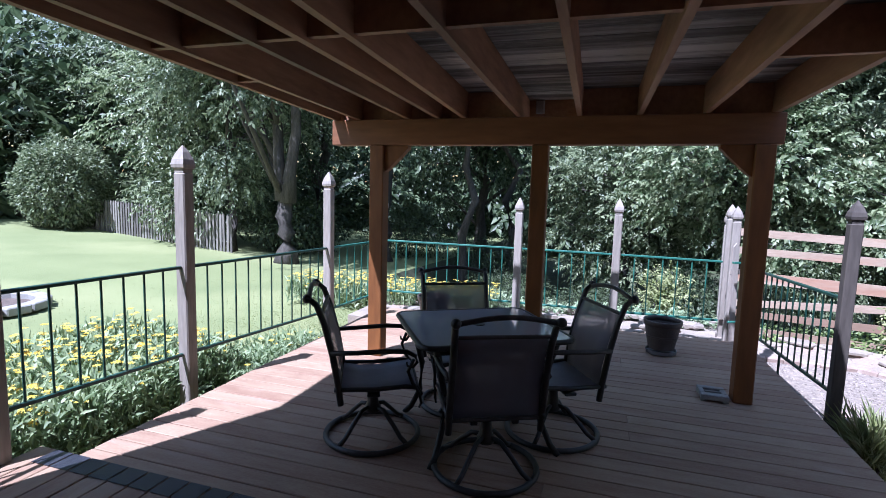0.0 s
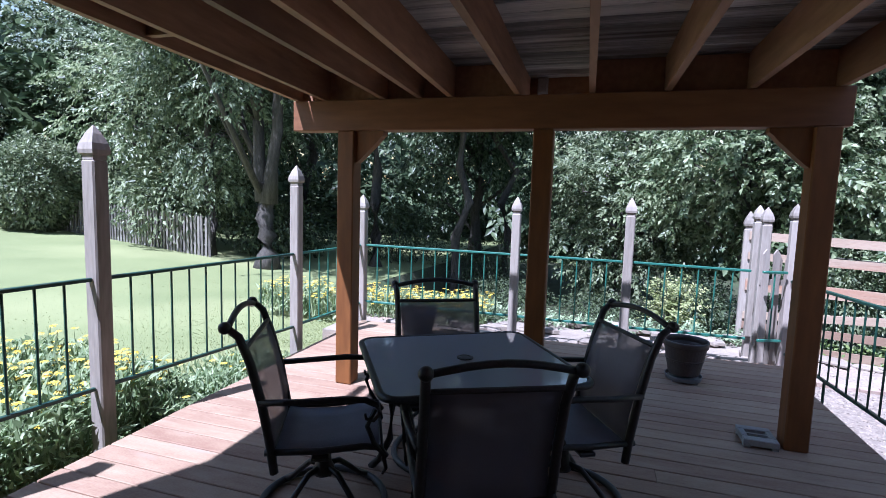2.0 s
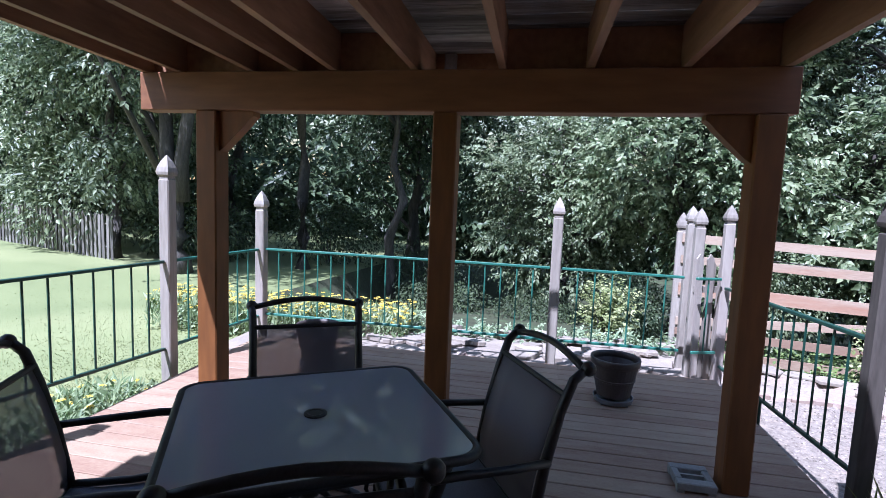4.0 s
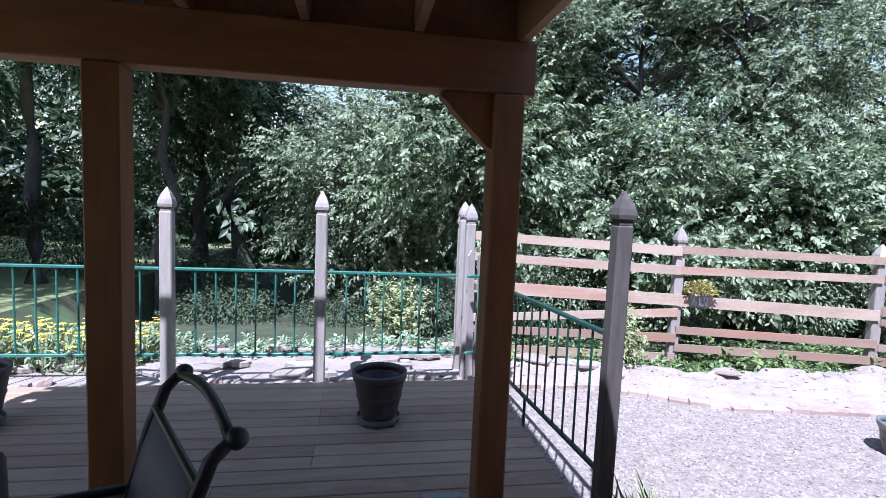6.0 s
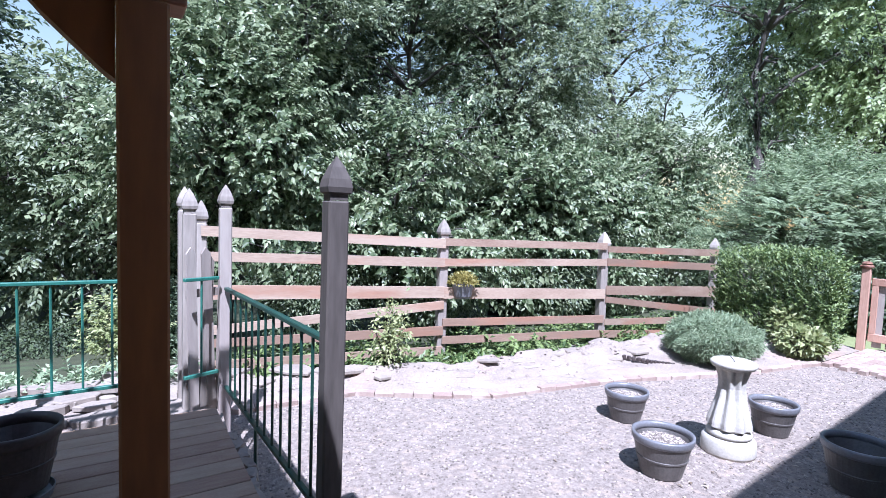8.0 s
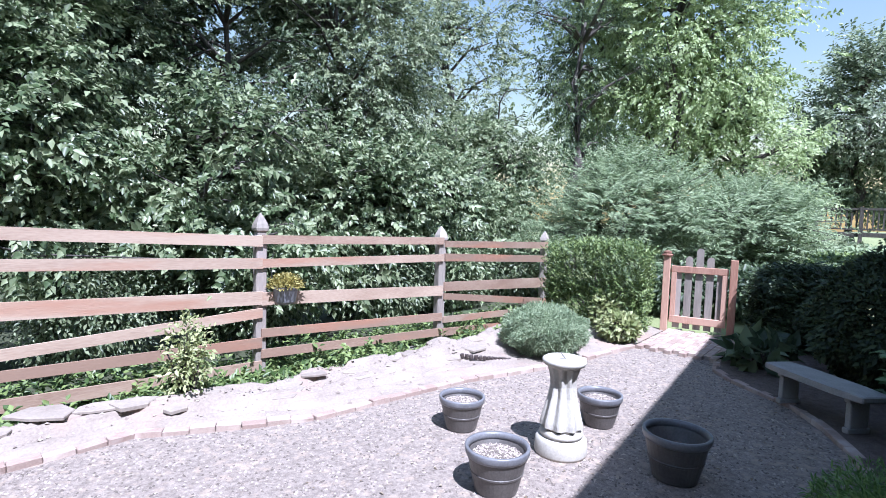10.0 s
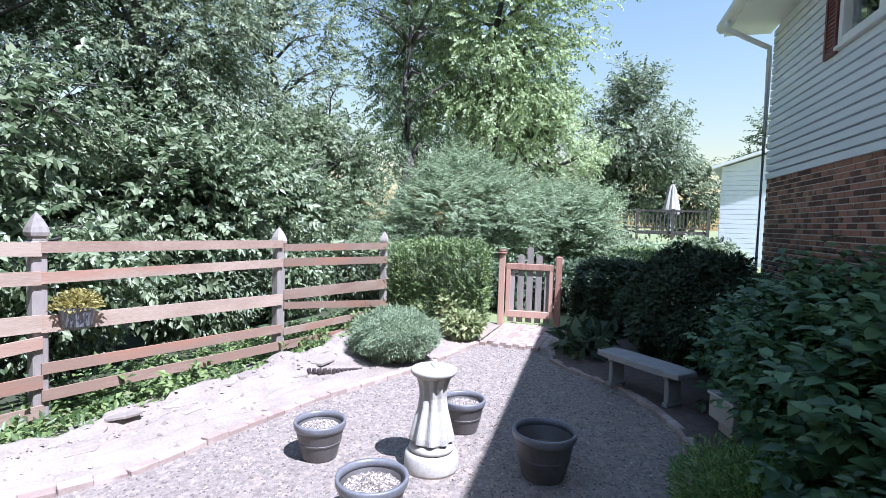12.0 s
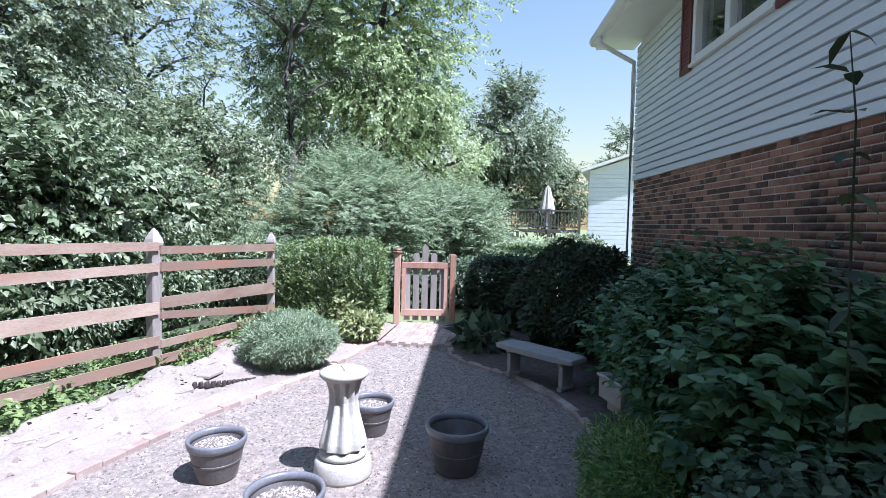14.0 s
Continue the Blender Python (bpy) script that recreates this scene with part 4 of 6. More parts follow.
for sx, sy in ((-1, -1), (1, -1), (-1, 1), (1, 1)):
    part("foot", box(bmesh.new(), (-0.012 + sx * 0.08 - 0.02, sy * 0.09 - 0.02, 0), (-0.012 + sx * 0.08 + 0.02, sy * 0.09 + 0.02, 0.0155)), "concrete", blk)

# ---- bench ----
bench = thing("garden_bench", "grey concrete slab bench in the shade", "bench", pose(6.5, -1.22, -0.41, 0, 0, 49))
bm = bmesh.new()
prism(bm, [(-0.54, -0.15), (-0.27, -0.18), (0.27, -0.18), (0.54, -0.15), (0.54, 0.15), (0.27, 0.18), (-0.27, 0.18), (-0.54, 0.15)], 0.325, 0.385)
bmesh.ops.bevel(bm, geom=bm.edges[:], offset=0.01, segments=1, affect="EDGES")
part("seat", bm, "concrete", bench)
for s in (-0.37, 0.37):
    bm = bmesh.new()
    box(bm, (s - 0.032, -0.12, 0), (s + 0.032, 0.12, 0.05), 0.008)
    box(bm, (s - 0.028, -0.1, 0.05), (s + 0.028, 0.1, 0.28), 0.008)
    box(bm, (s - 0.032, -0.12, 0.28), (s + 0.032, 0.12, 0.325), 0.008)
    part("leg", bm, "concrete", bench)

# white trough by the bench
tr = thing("planter_trough", "small white concrete planter behind the bench", "planter", pose(5.7, -1.98, -0.45, 0, 0, 20))
bm = bmesh.new()
for a, b in (((-0.2, -0.14, 0.14), (0.2, -0.1, 0.36)), ((-0.2, 0.1, 0.14), (0.2, 0.14, 0.36)), ((-0.2, -0.1, 0.14), (-0.16, 0.1, 0.36)), ((0.16, -0.1, 0.14), (0.2, 0.1, 0.36)), ((-0.16, -0.1, 0.14), (0.16, 0.1, 0.18))):
    box(bm, a, b, 0.006)
part("basin", bm, "bath_white", tr)
part("rim", tube(bmesh.new(), [(-0.205, -0.145, 0.362), (0.205, -0.145, 0.362), (0.205, 0.145, 0.362), (-0.205, 0.145, 0.362)], 0.016, 6, True), "bath_white", tr)
part("pedestal", box(bmesh.new(), (-0.12, -0.09, 0), (0.12, 0.09, 0.141), 0.012), "bath_white", tr)

# ---- plank fence ----
FP = [(0.62, 4.2), (3.5, 3.82), (5.95, 3.2), (10.15, 3.85)]
fence_post(*FP[1], -0.5, 1.38, 0.12, "weathered grey fence post with pointed cap and hanging pot", -8, "plank fence posts")
fence_post(*FP[2], -0.5, 1.27, 0.12, "weathered grey fence post with pointed cap", -14, "plank fence posts")
fence_post(*FP[0], -0.5, 1.5, 0.12, "weathered grey fence post behind the picket panel", -8, "plank fence posts")
fence_post(*FP[3], -0.9, 1.16, 0.13, "weathered grey fence post behind the clipped hedge", 8, "plank fence posts")
pf = thing("plank_fence", "faded red-brown horizontal plank fence", "fence", group="")
# (bay, z low and high at its start, z low and high at its end)
PLANKS = [(0, 1.12, 1.23, 1.0, 1.12), (0, 0.85, 0.95, 0.75, 0.87), (0, 0.43, 0.59, 0.34, 0.49), (0, 0.03, 0.13, 0.19, 0.3), (0, -0.1, -0.01, -0.16, -0.04), (0, -0.37, -0.25, -0.42, -0.31),
          (1, 1.03, 1.13, 1.01, 1.11), (1, 0.76, 0.86, 0.77, 0.87), (1, 0.33, 0.48, 0.28, 0.42), (1, -0.04, 0.06, -0.08, 0.03), (1, -0.28, -0.18, -0.3, -0.19),
          (2, 0.97, 1.06, 0.79, 0.93), (2, 0.77, 0.88, 0.5, 0.64), (2, 0.34, 0.47, -0.04, 0.17), (2, 0.22, 0.31, -0.42, -0.28), (2, -0.12, -0.03, -0.57, -0.44), (2, -0.31, -0.2, -0.86, -0.72)]
for bay, a0, a1, b0, b1 in PLANKS:
    (x0, y0), (x1, y1) = FP[bay], FP[bay + 1]
    d = Vector((x1 - x0, y1 - y0)).normalized()
    nx, ny = d.y * 0.066, -d.x * 0.066
    tx, ty = d.y * 0.022, -d.x * 0.022
    bm = bmesh.new()
    vs = [bm.verts.new(p) for x, y, z0, z1 in ((x0, y0, a0, a1), (x1, y1, b0, b1)) for p in ((x + nx, y + ny, z0), (x + nx + tx, y + ny + ty, z0), (x + nx + tx, y + ny + ty, z1), (x + nx, y + ny, z1))]
    for a in range(4):
        b = (a + 1) % 4
        bm.faces.new((vs[a], vs[b], vs[b + 4], vs[a + 4]))
    bm.faces.new(vs[3::-1])
    bm.faces.new(vs[4:])
    bmesh.ops.recalc_face_normals(bm, faces=bm.faces)
    part("plank", bm, "rail_wood", pf)

# ---- garden gate ----
gate = thing("garden_gate", "wooden garden gate with rounded grey pickets", "gate", pose(9.53, 1.14, -0.55, 0, 0, -80.4))
for s in (0.0, 1.0):
    gp = part("gate_post", box(bmesh.new(), (s - 0.055, -0.055, 0), (s + 0.055, 0.055, 1.4), 0.008), "gate_wood", gate)
    part("cap", lathe(bmesh.new(), [(0.06, 1.4), (0.085, 1.405), (0.09, 1.43), (0.06, 1.455), (0.07, 1.47), (0.05, 1.495), (0.01, 1.505)], 16), "gate_wood", gp)
for a, b in (((0.075, -0.02, 1.14), (0.925, 0.02, 1.25)), ((0.075, -0.02, 0.28), (0.925, 0.02, 0.4))):
    part("rail", box(bmesh.new(), a, b, 0.006), "gate_wood", gate)
for s in (0.08, 0.84):
    part("stile", box(bmesh.new(), (s, -0.018, 0.4), (s + 0.08, 0.018, 1.14), 0.005), "gate_wood", gate)
for i in range(5):
    s, h = 0.18 + i * 0.16, (1.2, 1.42, 1.56, 1.42, 1.2)[i]
    bm = bmesh.new()
    out = [(-0.055, 0.19), (0.055, 0.19), (0.055, h - 0.055)] + [(0.055 * math.cos(a), h - 0.055 + 0.055 * math.sin(a)) for a in (math.pi * k / 8 for k in range(1, 8))] + [(-0.055, h - 0.055)]
    prism(bm, out, -0.01, 0.01)
    bm.transform(Matrix.Translation((s, 0.033, 0)) @ Matrix.Rotation(radians(90), 4, "X"))
    part("picket", bm, "grey_wood", gate)


# ---- trees ----
def bent_trunk(bm, rng, base, top, r0, r1, steps=8, wob=0.12, seg=9):
    base, top = np.array(base, float), np.array(top, float)
    pts, rad = [], []
    for i in range(steps + 1):
        s = i / steps
        w = wob * math.sin(math.pi * s)
        pts.append(base + (top - base) * s + np.array([rng.normal() * w, rng.normal() * w, 0]))
        rad.append((r0 * (1.35 if i == 0 else 1.0)) * (1 - s) + r1 * s)
    tube(bm, [tuple(p) for p in pts], rad, seg)
    return pts


def sprays(rng, root, out, k, twig, leaf, droop, tilt=0.35, fan=0.8, lift=0.6):
    """Leaves set left and right along short twigs that grow outwards from root and bow down at the tip."""
    n = len(root)
    d = out * 0.9 + unit(rng, n) * 0.65 + np.array([0, 0, -droop * 0.5])
    d /= np.linalg.norm(d, axis=1, keepdims=True)
    face = np.array(SUN) * 0.45 + np.array([0, 0, lift]) + out * 0.4 + unit(rng, n) * tilt
    side = np.cross(d, face)
    side /= np.linalg.norm(side, axis=1, keepdims=True) + 1e-6
    s = (np.arange(k)[None, :, None] + rng.uniform(0.1, 0.9, (n, k, 1))) / k
    ln = twig * rng.uniform(0.6, 1.4, (n, 1, 1))
    at = root[:, None] + d[:, None] * ln * s + np.array([0, 0, -0.5 * droop]) * ln * s * s
    hand = np.where(np.arange(k) % 2 == 0, 1.0, -1.0)[None, :, None]
    m = n * k
    axis = (d[:, None] * (1.25 - fan + 0.5 * s) + side[:, None] * hand * fan).reshape(m, 3) + unit(rng, m) * 0.28 + np.array([0, 0, -droop])
    up = np.repeat(face, k, 0) + unit(rng, m) * 0.4
    return at.reshape(m, 3), axis, up, leaf * rng.uniform(0.65, 1.3, m)


def tree(x, y, top, bottom, rx, trunk_r, mat, leaf, twigs, label, seed, fork=0, lean=(0, 0), droop=0.35, ratio=0.5, k=10, twig=None, boughs=60, puff=0.14, tilt=0.7, lift=0.4, shell=0.45, fan=0.8):
    """A tapered trunk with limbs to many boughs, each a cloud of leafy twigs, in an uneven crown between the heights bottom and top."""
    rng = np.random.default_rng(seed)
    g = gz(x, y) - 0.1
    t = thing("tree", label, "tree", pose(x, y, g), "trees round the garden")
    zc, rz = (top + bottom) / 2 - g, (top - bottom) / 2
    d = unit(rng, boughs)
    lump = 0.76 + 0.3 * np.sin(d[:, 0] * 5 + seed) * np.cos(d[:, 1] * 4 + d[:, 2] * 6 + seed * 2)
    r = (shell + (1 - shell) * rng.uniform(0, 1, boughs) ** 0.6) * lump
    taper = 1 - 0.4 * np.clip(d[:, 2], 0, 1)
    mid = np.array([lean[0], lean[1], zc])
    e = d * r[:, None] * np.array([rx, rx, rz]) * np.stack([taper, taper, np.ones(boughs)], 1) + mid
    size = rng.uniform(0.4, 1.5, boughs)
    pick = rng.choice(boughs, twigs, p=size / size.sum())
    flat = puff * rx * np.array([1, 1, 0.62])
    c = e[pick] + rng.normal(size=(twigs, 3)) * flat * np.sqrt(size[pick])[:, None]
    c[:, 2] = np.maximum(c[:, 2], 0.3)
    o = c - e[pick]
    o = o / (np.linalg.norm(o, axis=1, keepdims=True) + 1e-6) * 0.7
    o2 = c - mid * np.array([1, 1, 0.85])
    o = o + o2 / (np.linalg.norm(o2, axis=1, keepdims=True) + 1e-6)
    at, axis, up, length = sprays(rng, c, o, k, twig or leaf * 3.6, leaf, droop, tilt, fan, lift)
    at[:, 2] = np.maximum(at[:, 2], 0.12)
    leaf_mesh("crown", at, axis, up, length, length * ratio, mat, t)
    bm = bmesh.new()
    tip = (lean[0] * 0.8, lean[1] * 0.8, zc + rz * 0.5)
    if fork:
        pts = bent_trunk(bm, rng, (0, 0, 0), (0.0, 0, fork), trunk_r, trunk_r * 0.72, 5, 0.02, 12)
        bent_trunk(bm, rng, (0.06, 0, fork - 0.5), (rx * 0.34, 0.1, zc + rz * 0.4), trunk_r * 0.62, 0.03, 8, 0.08, 10)
        pts = pts + bent_trunk(bm, rng, (-0.07, 0, fork - 0.45), (-rx * 0.26, -0.1, zc + rz * 0.55), trunk_r * 0.6, 0.03, 8, 0.08, 10)
    else:
        pts = bent_trunk(bm, rng, (0, 0, 0), tip, trunk_r, 0.03, 9, 0.12 + 0.3 * trunk_r)
    part("trunk", bm, "bark", t, smooth=True)
    bm = bmesh.new()
    for q in rng.choice(boughs, min(boughs, 34), replace=False):
        rise = e[q, 2] - 0.55 * math.hypot(e[q, 0], e[q, 1])
        start = np.array(pts[min(len(pts) - 2, max(1, int(len(pts) * np.clip(rise / max(0.5, pts[-1][2]), 0.15, 0.9))))])
        bend = (start + e[q]) / 2 + np.array([rng.normal() * 0.12, rng.normal() * 0.12, 0.3])
        tube(bm, [tuple(start), tuple(bend), tuple(e[q])], [trunk_r * 0.32, trunk_r * 0.2, 0.014], 5)
        for w in range(3):
            tw = e[q] + rng.normal(size=3) * puff * rx * 1.3
            tube(bm, [tuple(bend + (e[q] - bend) * 0.4 * (w + 0.5)), tuple((bend + e[q] + tw) / 3 + np.array([0, 0, 0.1])), tuple(tw)], [trunk_r * 0.1, 0.011, 0.005], 4)
    tagged(part("limb", bm, "bark", t, "spreading limbs", True), kind="stuff")
    return t


def shrub(x, y, z0, h, rx, ry, mat, leaf, n, label, seed, category="shrub", name="shrub", ratio=0.5, boxy=False, up_bias=0.0, jitter=0.1, turn=0.0, droop=0.25, fold=0.2, oval=False, radial=0.8, shoots=0):
    """A dense shrub: leaves over a rounded or clipped body, with stems inside."""
    rng = np.random.default_rng(seed)
    t = thing(name, label, category, pose(x, y, z0, 0, 0, turn))
    d = unit(rng, n)
    if boxy:
        m = np.max(np.abs(d), axis=1, keepdims=True)
        body = d / m * (1 - np.abs(rng.normal(size=(n, 1))) * jitter)
        nrm = np.sign(d) * (np.abs(d) >= m - 1e-6)
    else:
        lump = 1 + 0.13 * np.sin(d[:, 0] * 6 + seed)[:, None] * np.cos(d[:, 1] * 7 + d[:, 2] * 5)[:, None]
        body = d * lump * (1 - np.abs(rng.normal(size=(n, 1))) * jitter * 1.4)
        nrm = d
    at = body * np.array([rx, ry, h / 2]) + np.array([0, 0, h / 2])
    at[:, 2] = np.maximum(at[:, 2], 0.02)
    axis = nrm * radial + unit(rng, n) * 0.75 + np.array([0, 0, up_bias - droop])
    up = nrm * 0.45 + unit(rng, n) * 0.5 + np.array(SUN) * 0.9
    length = leaf * rng.uniform(0.6, 1.35, n)
    if shoots:
        pick = rng.choice(n, shoots, replace=False)
        at, axis, up, length = sprays(rng, at[pick] * np.array([0.88, 0.88, 0.9]), nrm[pick] + np.array([0, 0, 0.9]), n // shoots, leaf * 2.4, leaf, droop, 0.4, 0.95, 0.7)
    leaf_mesh("foliage", at, axis, up, length, length * ratio, mat, t, fold, oval)
    bm = bmesh.new()
    for k in range(14):
        e = at[rng.integers(n)] * np.array([0.75, 0.75, 0.85])
        tube(bm, [(e[0] * 0.1, e[1] * 0.1, 0), (e[0] * 0.5, e[1] * 0.5, e[2] * 0.55), tuple(e)], [0.016, 0.011, 0.004], 5)
    part("stem", bm, "bark", t)
    return t


BL = "dense leafy tree with drooping broad leaves behind the fence"
BIG = dict(droop=0.38, ratio=0.58, twig=0.29, k=9, puff=0.16, boughs=56, tilt=0.85, lift=0.35)
tree(1.4, 7.3, 5.6, -0.6, 2.3, 0.13, "leaf_big", 0.105, 4300, BL, 11, **BIG)
tree(4.0, 6.5, 3.6, -0.7, 2.0, 0.14, "leaf_big", 0.115, 3000, BL, 12, **BIG)
tree(6.6, 6.1, 3.4, -0.6, 1.9, 0.13, "leaf_big", 0.115, 3000, BL, 13, **BIG)
tree(9.0, 6.3, 3.5, -0.6, 1.9, 0.12, "leaf_big", 0.11, 2900, BL, 14, **BIG)
tree(11.3, 7.4, 4.0, -0.5, 1.9, 0.12, "leaf_big", 0.11, 2200, BL, 43, **BIG)
tree(13.6, 7.6, 6.0, -0.4, 2.0, 0.12, "leaf_big", 0.115, 2000, BL, 20, **BIG)
FT = "leafy tree with fine foliage and bare twigs behind the fence"
tree(2.6, 8.6, 9.2, 1.2, 2.4, 0.15, "leaf", 0.085, 3800, FT, 41, lean=(0.3, -0.4), boughs=50, puff=0.13, ratio=0.58, k=11)
tree(5.4, 8.2, 8.6, 1.2, 2.0, 0.13, "leaf_dark", 0.085, 2400, FT, 44, boughs=38, puff=0.12, ratio=0.58, k=11)
tree(8.0, 8.2, 9.6, 1.2, 2.5, 0.16, "leaf", 0.085, 4000, FT, 42, lean=(-0.2, -0.3), boughs=52, puff=0.13, ratio=0.58, k=11)
tree(-0.6, 10.2, 4.7, -1.2, 2.5, 0.14, "leaf", 0.115, 2400, "bright leafy tree in the woods beyond the rail", 15, boughs=70)
tree(3.2, 12.2, 11.0, 1.0, 3.0, 0.2, "leaf_dark", 0.13, 1530, "tall leafy tree behind the fence", 16)
tree(6.4, 12.2, 11.5, 1.5, 3.4, 0.24, "leaf_far", 0.13, 1600, "tall dark leafy tree behind the fence", 17)
tree(10.8, 11.4, 11.5, 1.0, 3.2, 0.24, "leaf", 0.14, 1520, "tall leafy tree behind the fence", 18)
tree(14.8, 10.6, 11.5, 0.5, 3.2, 0.2, "leaf", 0.14, 1615, "leafy tree beyond the plank fence", 19)
# woods beyond the deck's end
# canopy shade is put into the dark leaf colour of the bare-trunked trees
BARE = "tall woodland tree with bare lower trunk"
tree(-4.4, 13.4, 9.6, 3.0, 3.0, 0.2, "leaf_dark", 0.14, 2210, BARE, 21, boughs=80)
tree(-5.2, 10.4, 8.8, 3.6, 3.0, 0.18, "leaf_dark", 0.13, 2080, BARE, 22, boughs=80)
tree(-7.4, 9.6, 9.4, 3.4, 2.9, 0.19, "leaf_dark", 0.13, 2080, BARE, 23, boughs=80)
tree(-9.14, 7.0, 10.5, 3.4, 3.3, 0.27, "leaf_far", 0.13, 2295, "large forked grey-barked tree at the lawn's edge", 24, fork=2.2, boughs=70)
tree(-11.6, 7.9, 11.0, 1.0, 2.5, 0.13, "leaf_far", 0.13, 2100, "slim leafy tree at the lawn's edge", 25, boughs=60)
tree(-14.6, 9.4, 10.0, 0.1, 2.9, 0.18, "leaf_big", 0.15, 2700, "spreading leafy tree over the lawn's edge", 26, boughs=60, puff=0.15)
tree(-18.5, 13.5, 14.0, 1.0, 4.0, 0.26, "leaf_far", 0.18, 2400, "tall leafy tree beyond the picket fence", 27)
tree(-24.0, 14.5, 15.0, 1.0, 4.4, 0.28, "leaf_far", 0.2, 2400, "tall leafy tree beyond the picket fence", 28)
tree(-29.5, 12.0, 14.0, 0.8, 4.4, 0.28, "leaf", 0.21, 2200, "tall leafy tree beyond the picket fence", 29)
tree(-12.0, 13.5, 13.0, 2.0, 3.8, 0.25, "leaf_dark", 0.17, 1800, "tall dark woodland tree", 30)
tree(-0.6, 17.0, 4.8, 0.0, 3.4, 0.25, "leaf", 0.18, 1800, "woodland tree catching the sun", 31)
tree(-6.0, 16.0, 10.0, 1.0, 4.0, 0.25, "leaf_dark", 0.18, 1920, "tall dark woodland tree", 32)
# feathery trees behind the gate, poplar and far trees
FE = "feathery spreading tree with fine fern-like leaves"
FERN = dict(droop=0.1, ratio=0.22, k=16, twig=0.45, boughs=56, puff=0.16, tilt=0.4, lift=0.9, fan=1.0)
tree(12.6, 3.2, 3.45, -0.3, 2.1, 0.09, "leaf_feather", 0.12, 3100, FE, 33, **FERN)
tree(14.6, 1.0, 2.8, -0.3, 1.9, 0.09, "leaf_feather", 0.125, 2800, FE, 34, **FERN)
tree(22.5, 4.9, 24.0, -0.2, 4.3, 0.3, "leaf_bright", 0.17, 6400, "tall bright yellow-green tree in full sun", 35, boughs=210, puff=0.19, k=10, ratio=0.62, tilt=1.0, lift=0.2, droop=0.2, shell=0.3)
tree(24.5, 9.0, 22.0, 1.0, 3.6, 0.28, "leaf_bright", 0.17, 3300, "tall bright yellow-green tree in full sun", 45, boughs=120, puff=0.2, ratio=0.62, tilt=1.0, lift=0.2, droop=0.2, shell=0.3)
tree(26.0, 3.0, 9.5, -0.2, 3.0, 0.25, "leaf_bright", 0.2, 1900, "bright yellow-green tree in full sun", 36, boughs=50)
tree(18.4, 7.3, 16.0, 2.0, 2.6, 0.3, "leaf_dark", 0.13, 1200, "slim dark-trunked tree with sky showing through", 37, boughs=60, puff=0.11)
tree(37.5, -0.6, 13.4, 1.2, 3.9, 0.3, "leaf_far", 0.26, 2300, "dark rounded tree beyond the neighbour's deck", 38, boughs=60)
tree(44.0, -4.6, 7.2, 1.0, 3.4, 0.25, "leaf", 0.3, 900, "distant rounded tree beside the neighbour's house", 39, boughs=40)
tree(48.0, -11.0, 11.0, 1.0, 3.2, 0.25, "leaf_far", 0.32, 800, "distant tree behind the neighbour's roof", 40, boughs=40)

# understorey and far woods
US = "leafy woodland undergrowth"
# the bushes past the deck rail carry tree shade in their leaf colour
for i, (x, y, h, r, m) in enumerate(((-3.6, 9.6, 0.9, 1.3, "leaf_shade_tint"), (-1.2, 8.9, 0.7, 1.1, "leaf_shade_tint"), (0.5, 6.6, 1.3, 0.6, "leaf_dark"), (2.4, 5.9, 2.0, 1.0, "leaf"),
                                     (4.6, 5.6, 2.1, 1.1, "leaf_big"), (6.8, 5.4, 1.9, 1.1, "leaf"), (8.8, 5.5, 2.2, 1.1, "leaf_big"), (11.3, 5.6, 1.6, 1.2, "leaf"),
                                     (-13.2, 8.6, 3.2, 1.9, "leaf"), (-16.6, 10.2, 2.6, 1.7, "leaf"), (-10.4, 9.4, 1.8, 1.7, "leaf_shade_tint"), (-7.5, 11.5, 2.2, 2.0, "leaf_shade_tint"), (-4.6, 12.0, 2.2, 1.9, "leaf_shade_tint"), (-27.5, 11.0, 2.6, 2.2, "leaf_hedge"), (11.6, 1.6, 1.1, 0.7, "leaf_dark"), (12.2, 0.2, 1.2, 0.9, "leaf_dark"), (16.5, -1.6, 1.4, 1.3, "leaf_feather"), (19.5, -3.2, 1.5, 1.5, "leaf"), (18.5, 4.0, 2.2, 2.0, "leaf"), (22.5, -0.4, 1.3, 1.6, "leaf"))):
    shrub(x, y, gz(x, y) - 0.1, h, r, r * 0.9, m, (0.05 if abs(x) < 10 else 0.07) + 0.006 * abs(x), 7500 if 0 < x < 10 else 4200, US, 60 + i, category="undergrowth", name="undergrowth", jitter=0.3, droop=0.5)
shrub(-19.0, 8.44, gz(-19.0, 8.44) - 0.1, 3.2, 1.45, 1.4, "leaf", 0.13, 13000, "large rounded shrub by the picket fence", 80, jitter=0.14)


def far_woods():
    rng = np.random.default_rng(99)
    n = 9500
    a = rng.uniform(radians(-55), radians(78), n)
    d = rng.uniform(24, 40, n)
    hill = 4.6 + 5 * np.clip((a - 0.16) * 4, -0.3, 1) + 1.2 * np.sin(a * 9) + 1.5 * np.sin(a * 23)
    c = np.stack([-d * np.sin(a), d * np.cos(a), rng.uniform(-2.5, 1, n) + rng.uniform(0, 1, n) ** 1.7 * hill], 1)
    at, axis, up, length = sprays(rng, c, unit(rng, n), 10, 1.7, 0.55, 0.3)
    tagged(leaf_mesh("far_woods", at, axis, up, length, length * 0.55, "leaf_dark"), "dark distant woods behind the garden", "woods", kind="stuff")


far_woods()


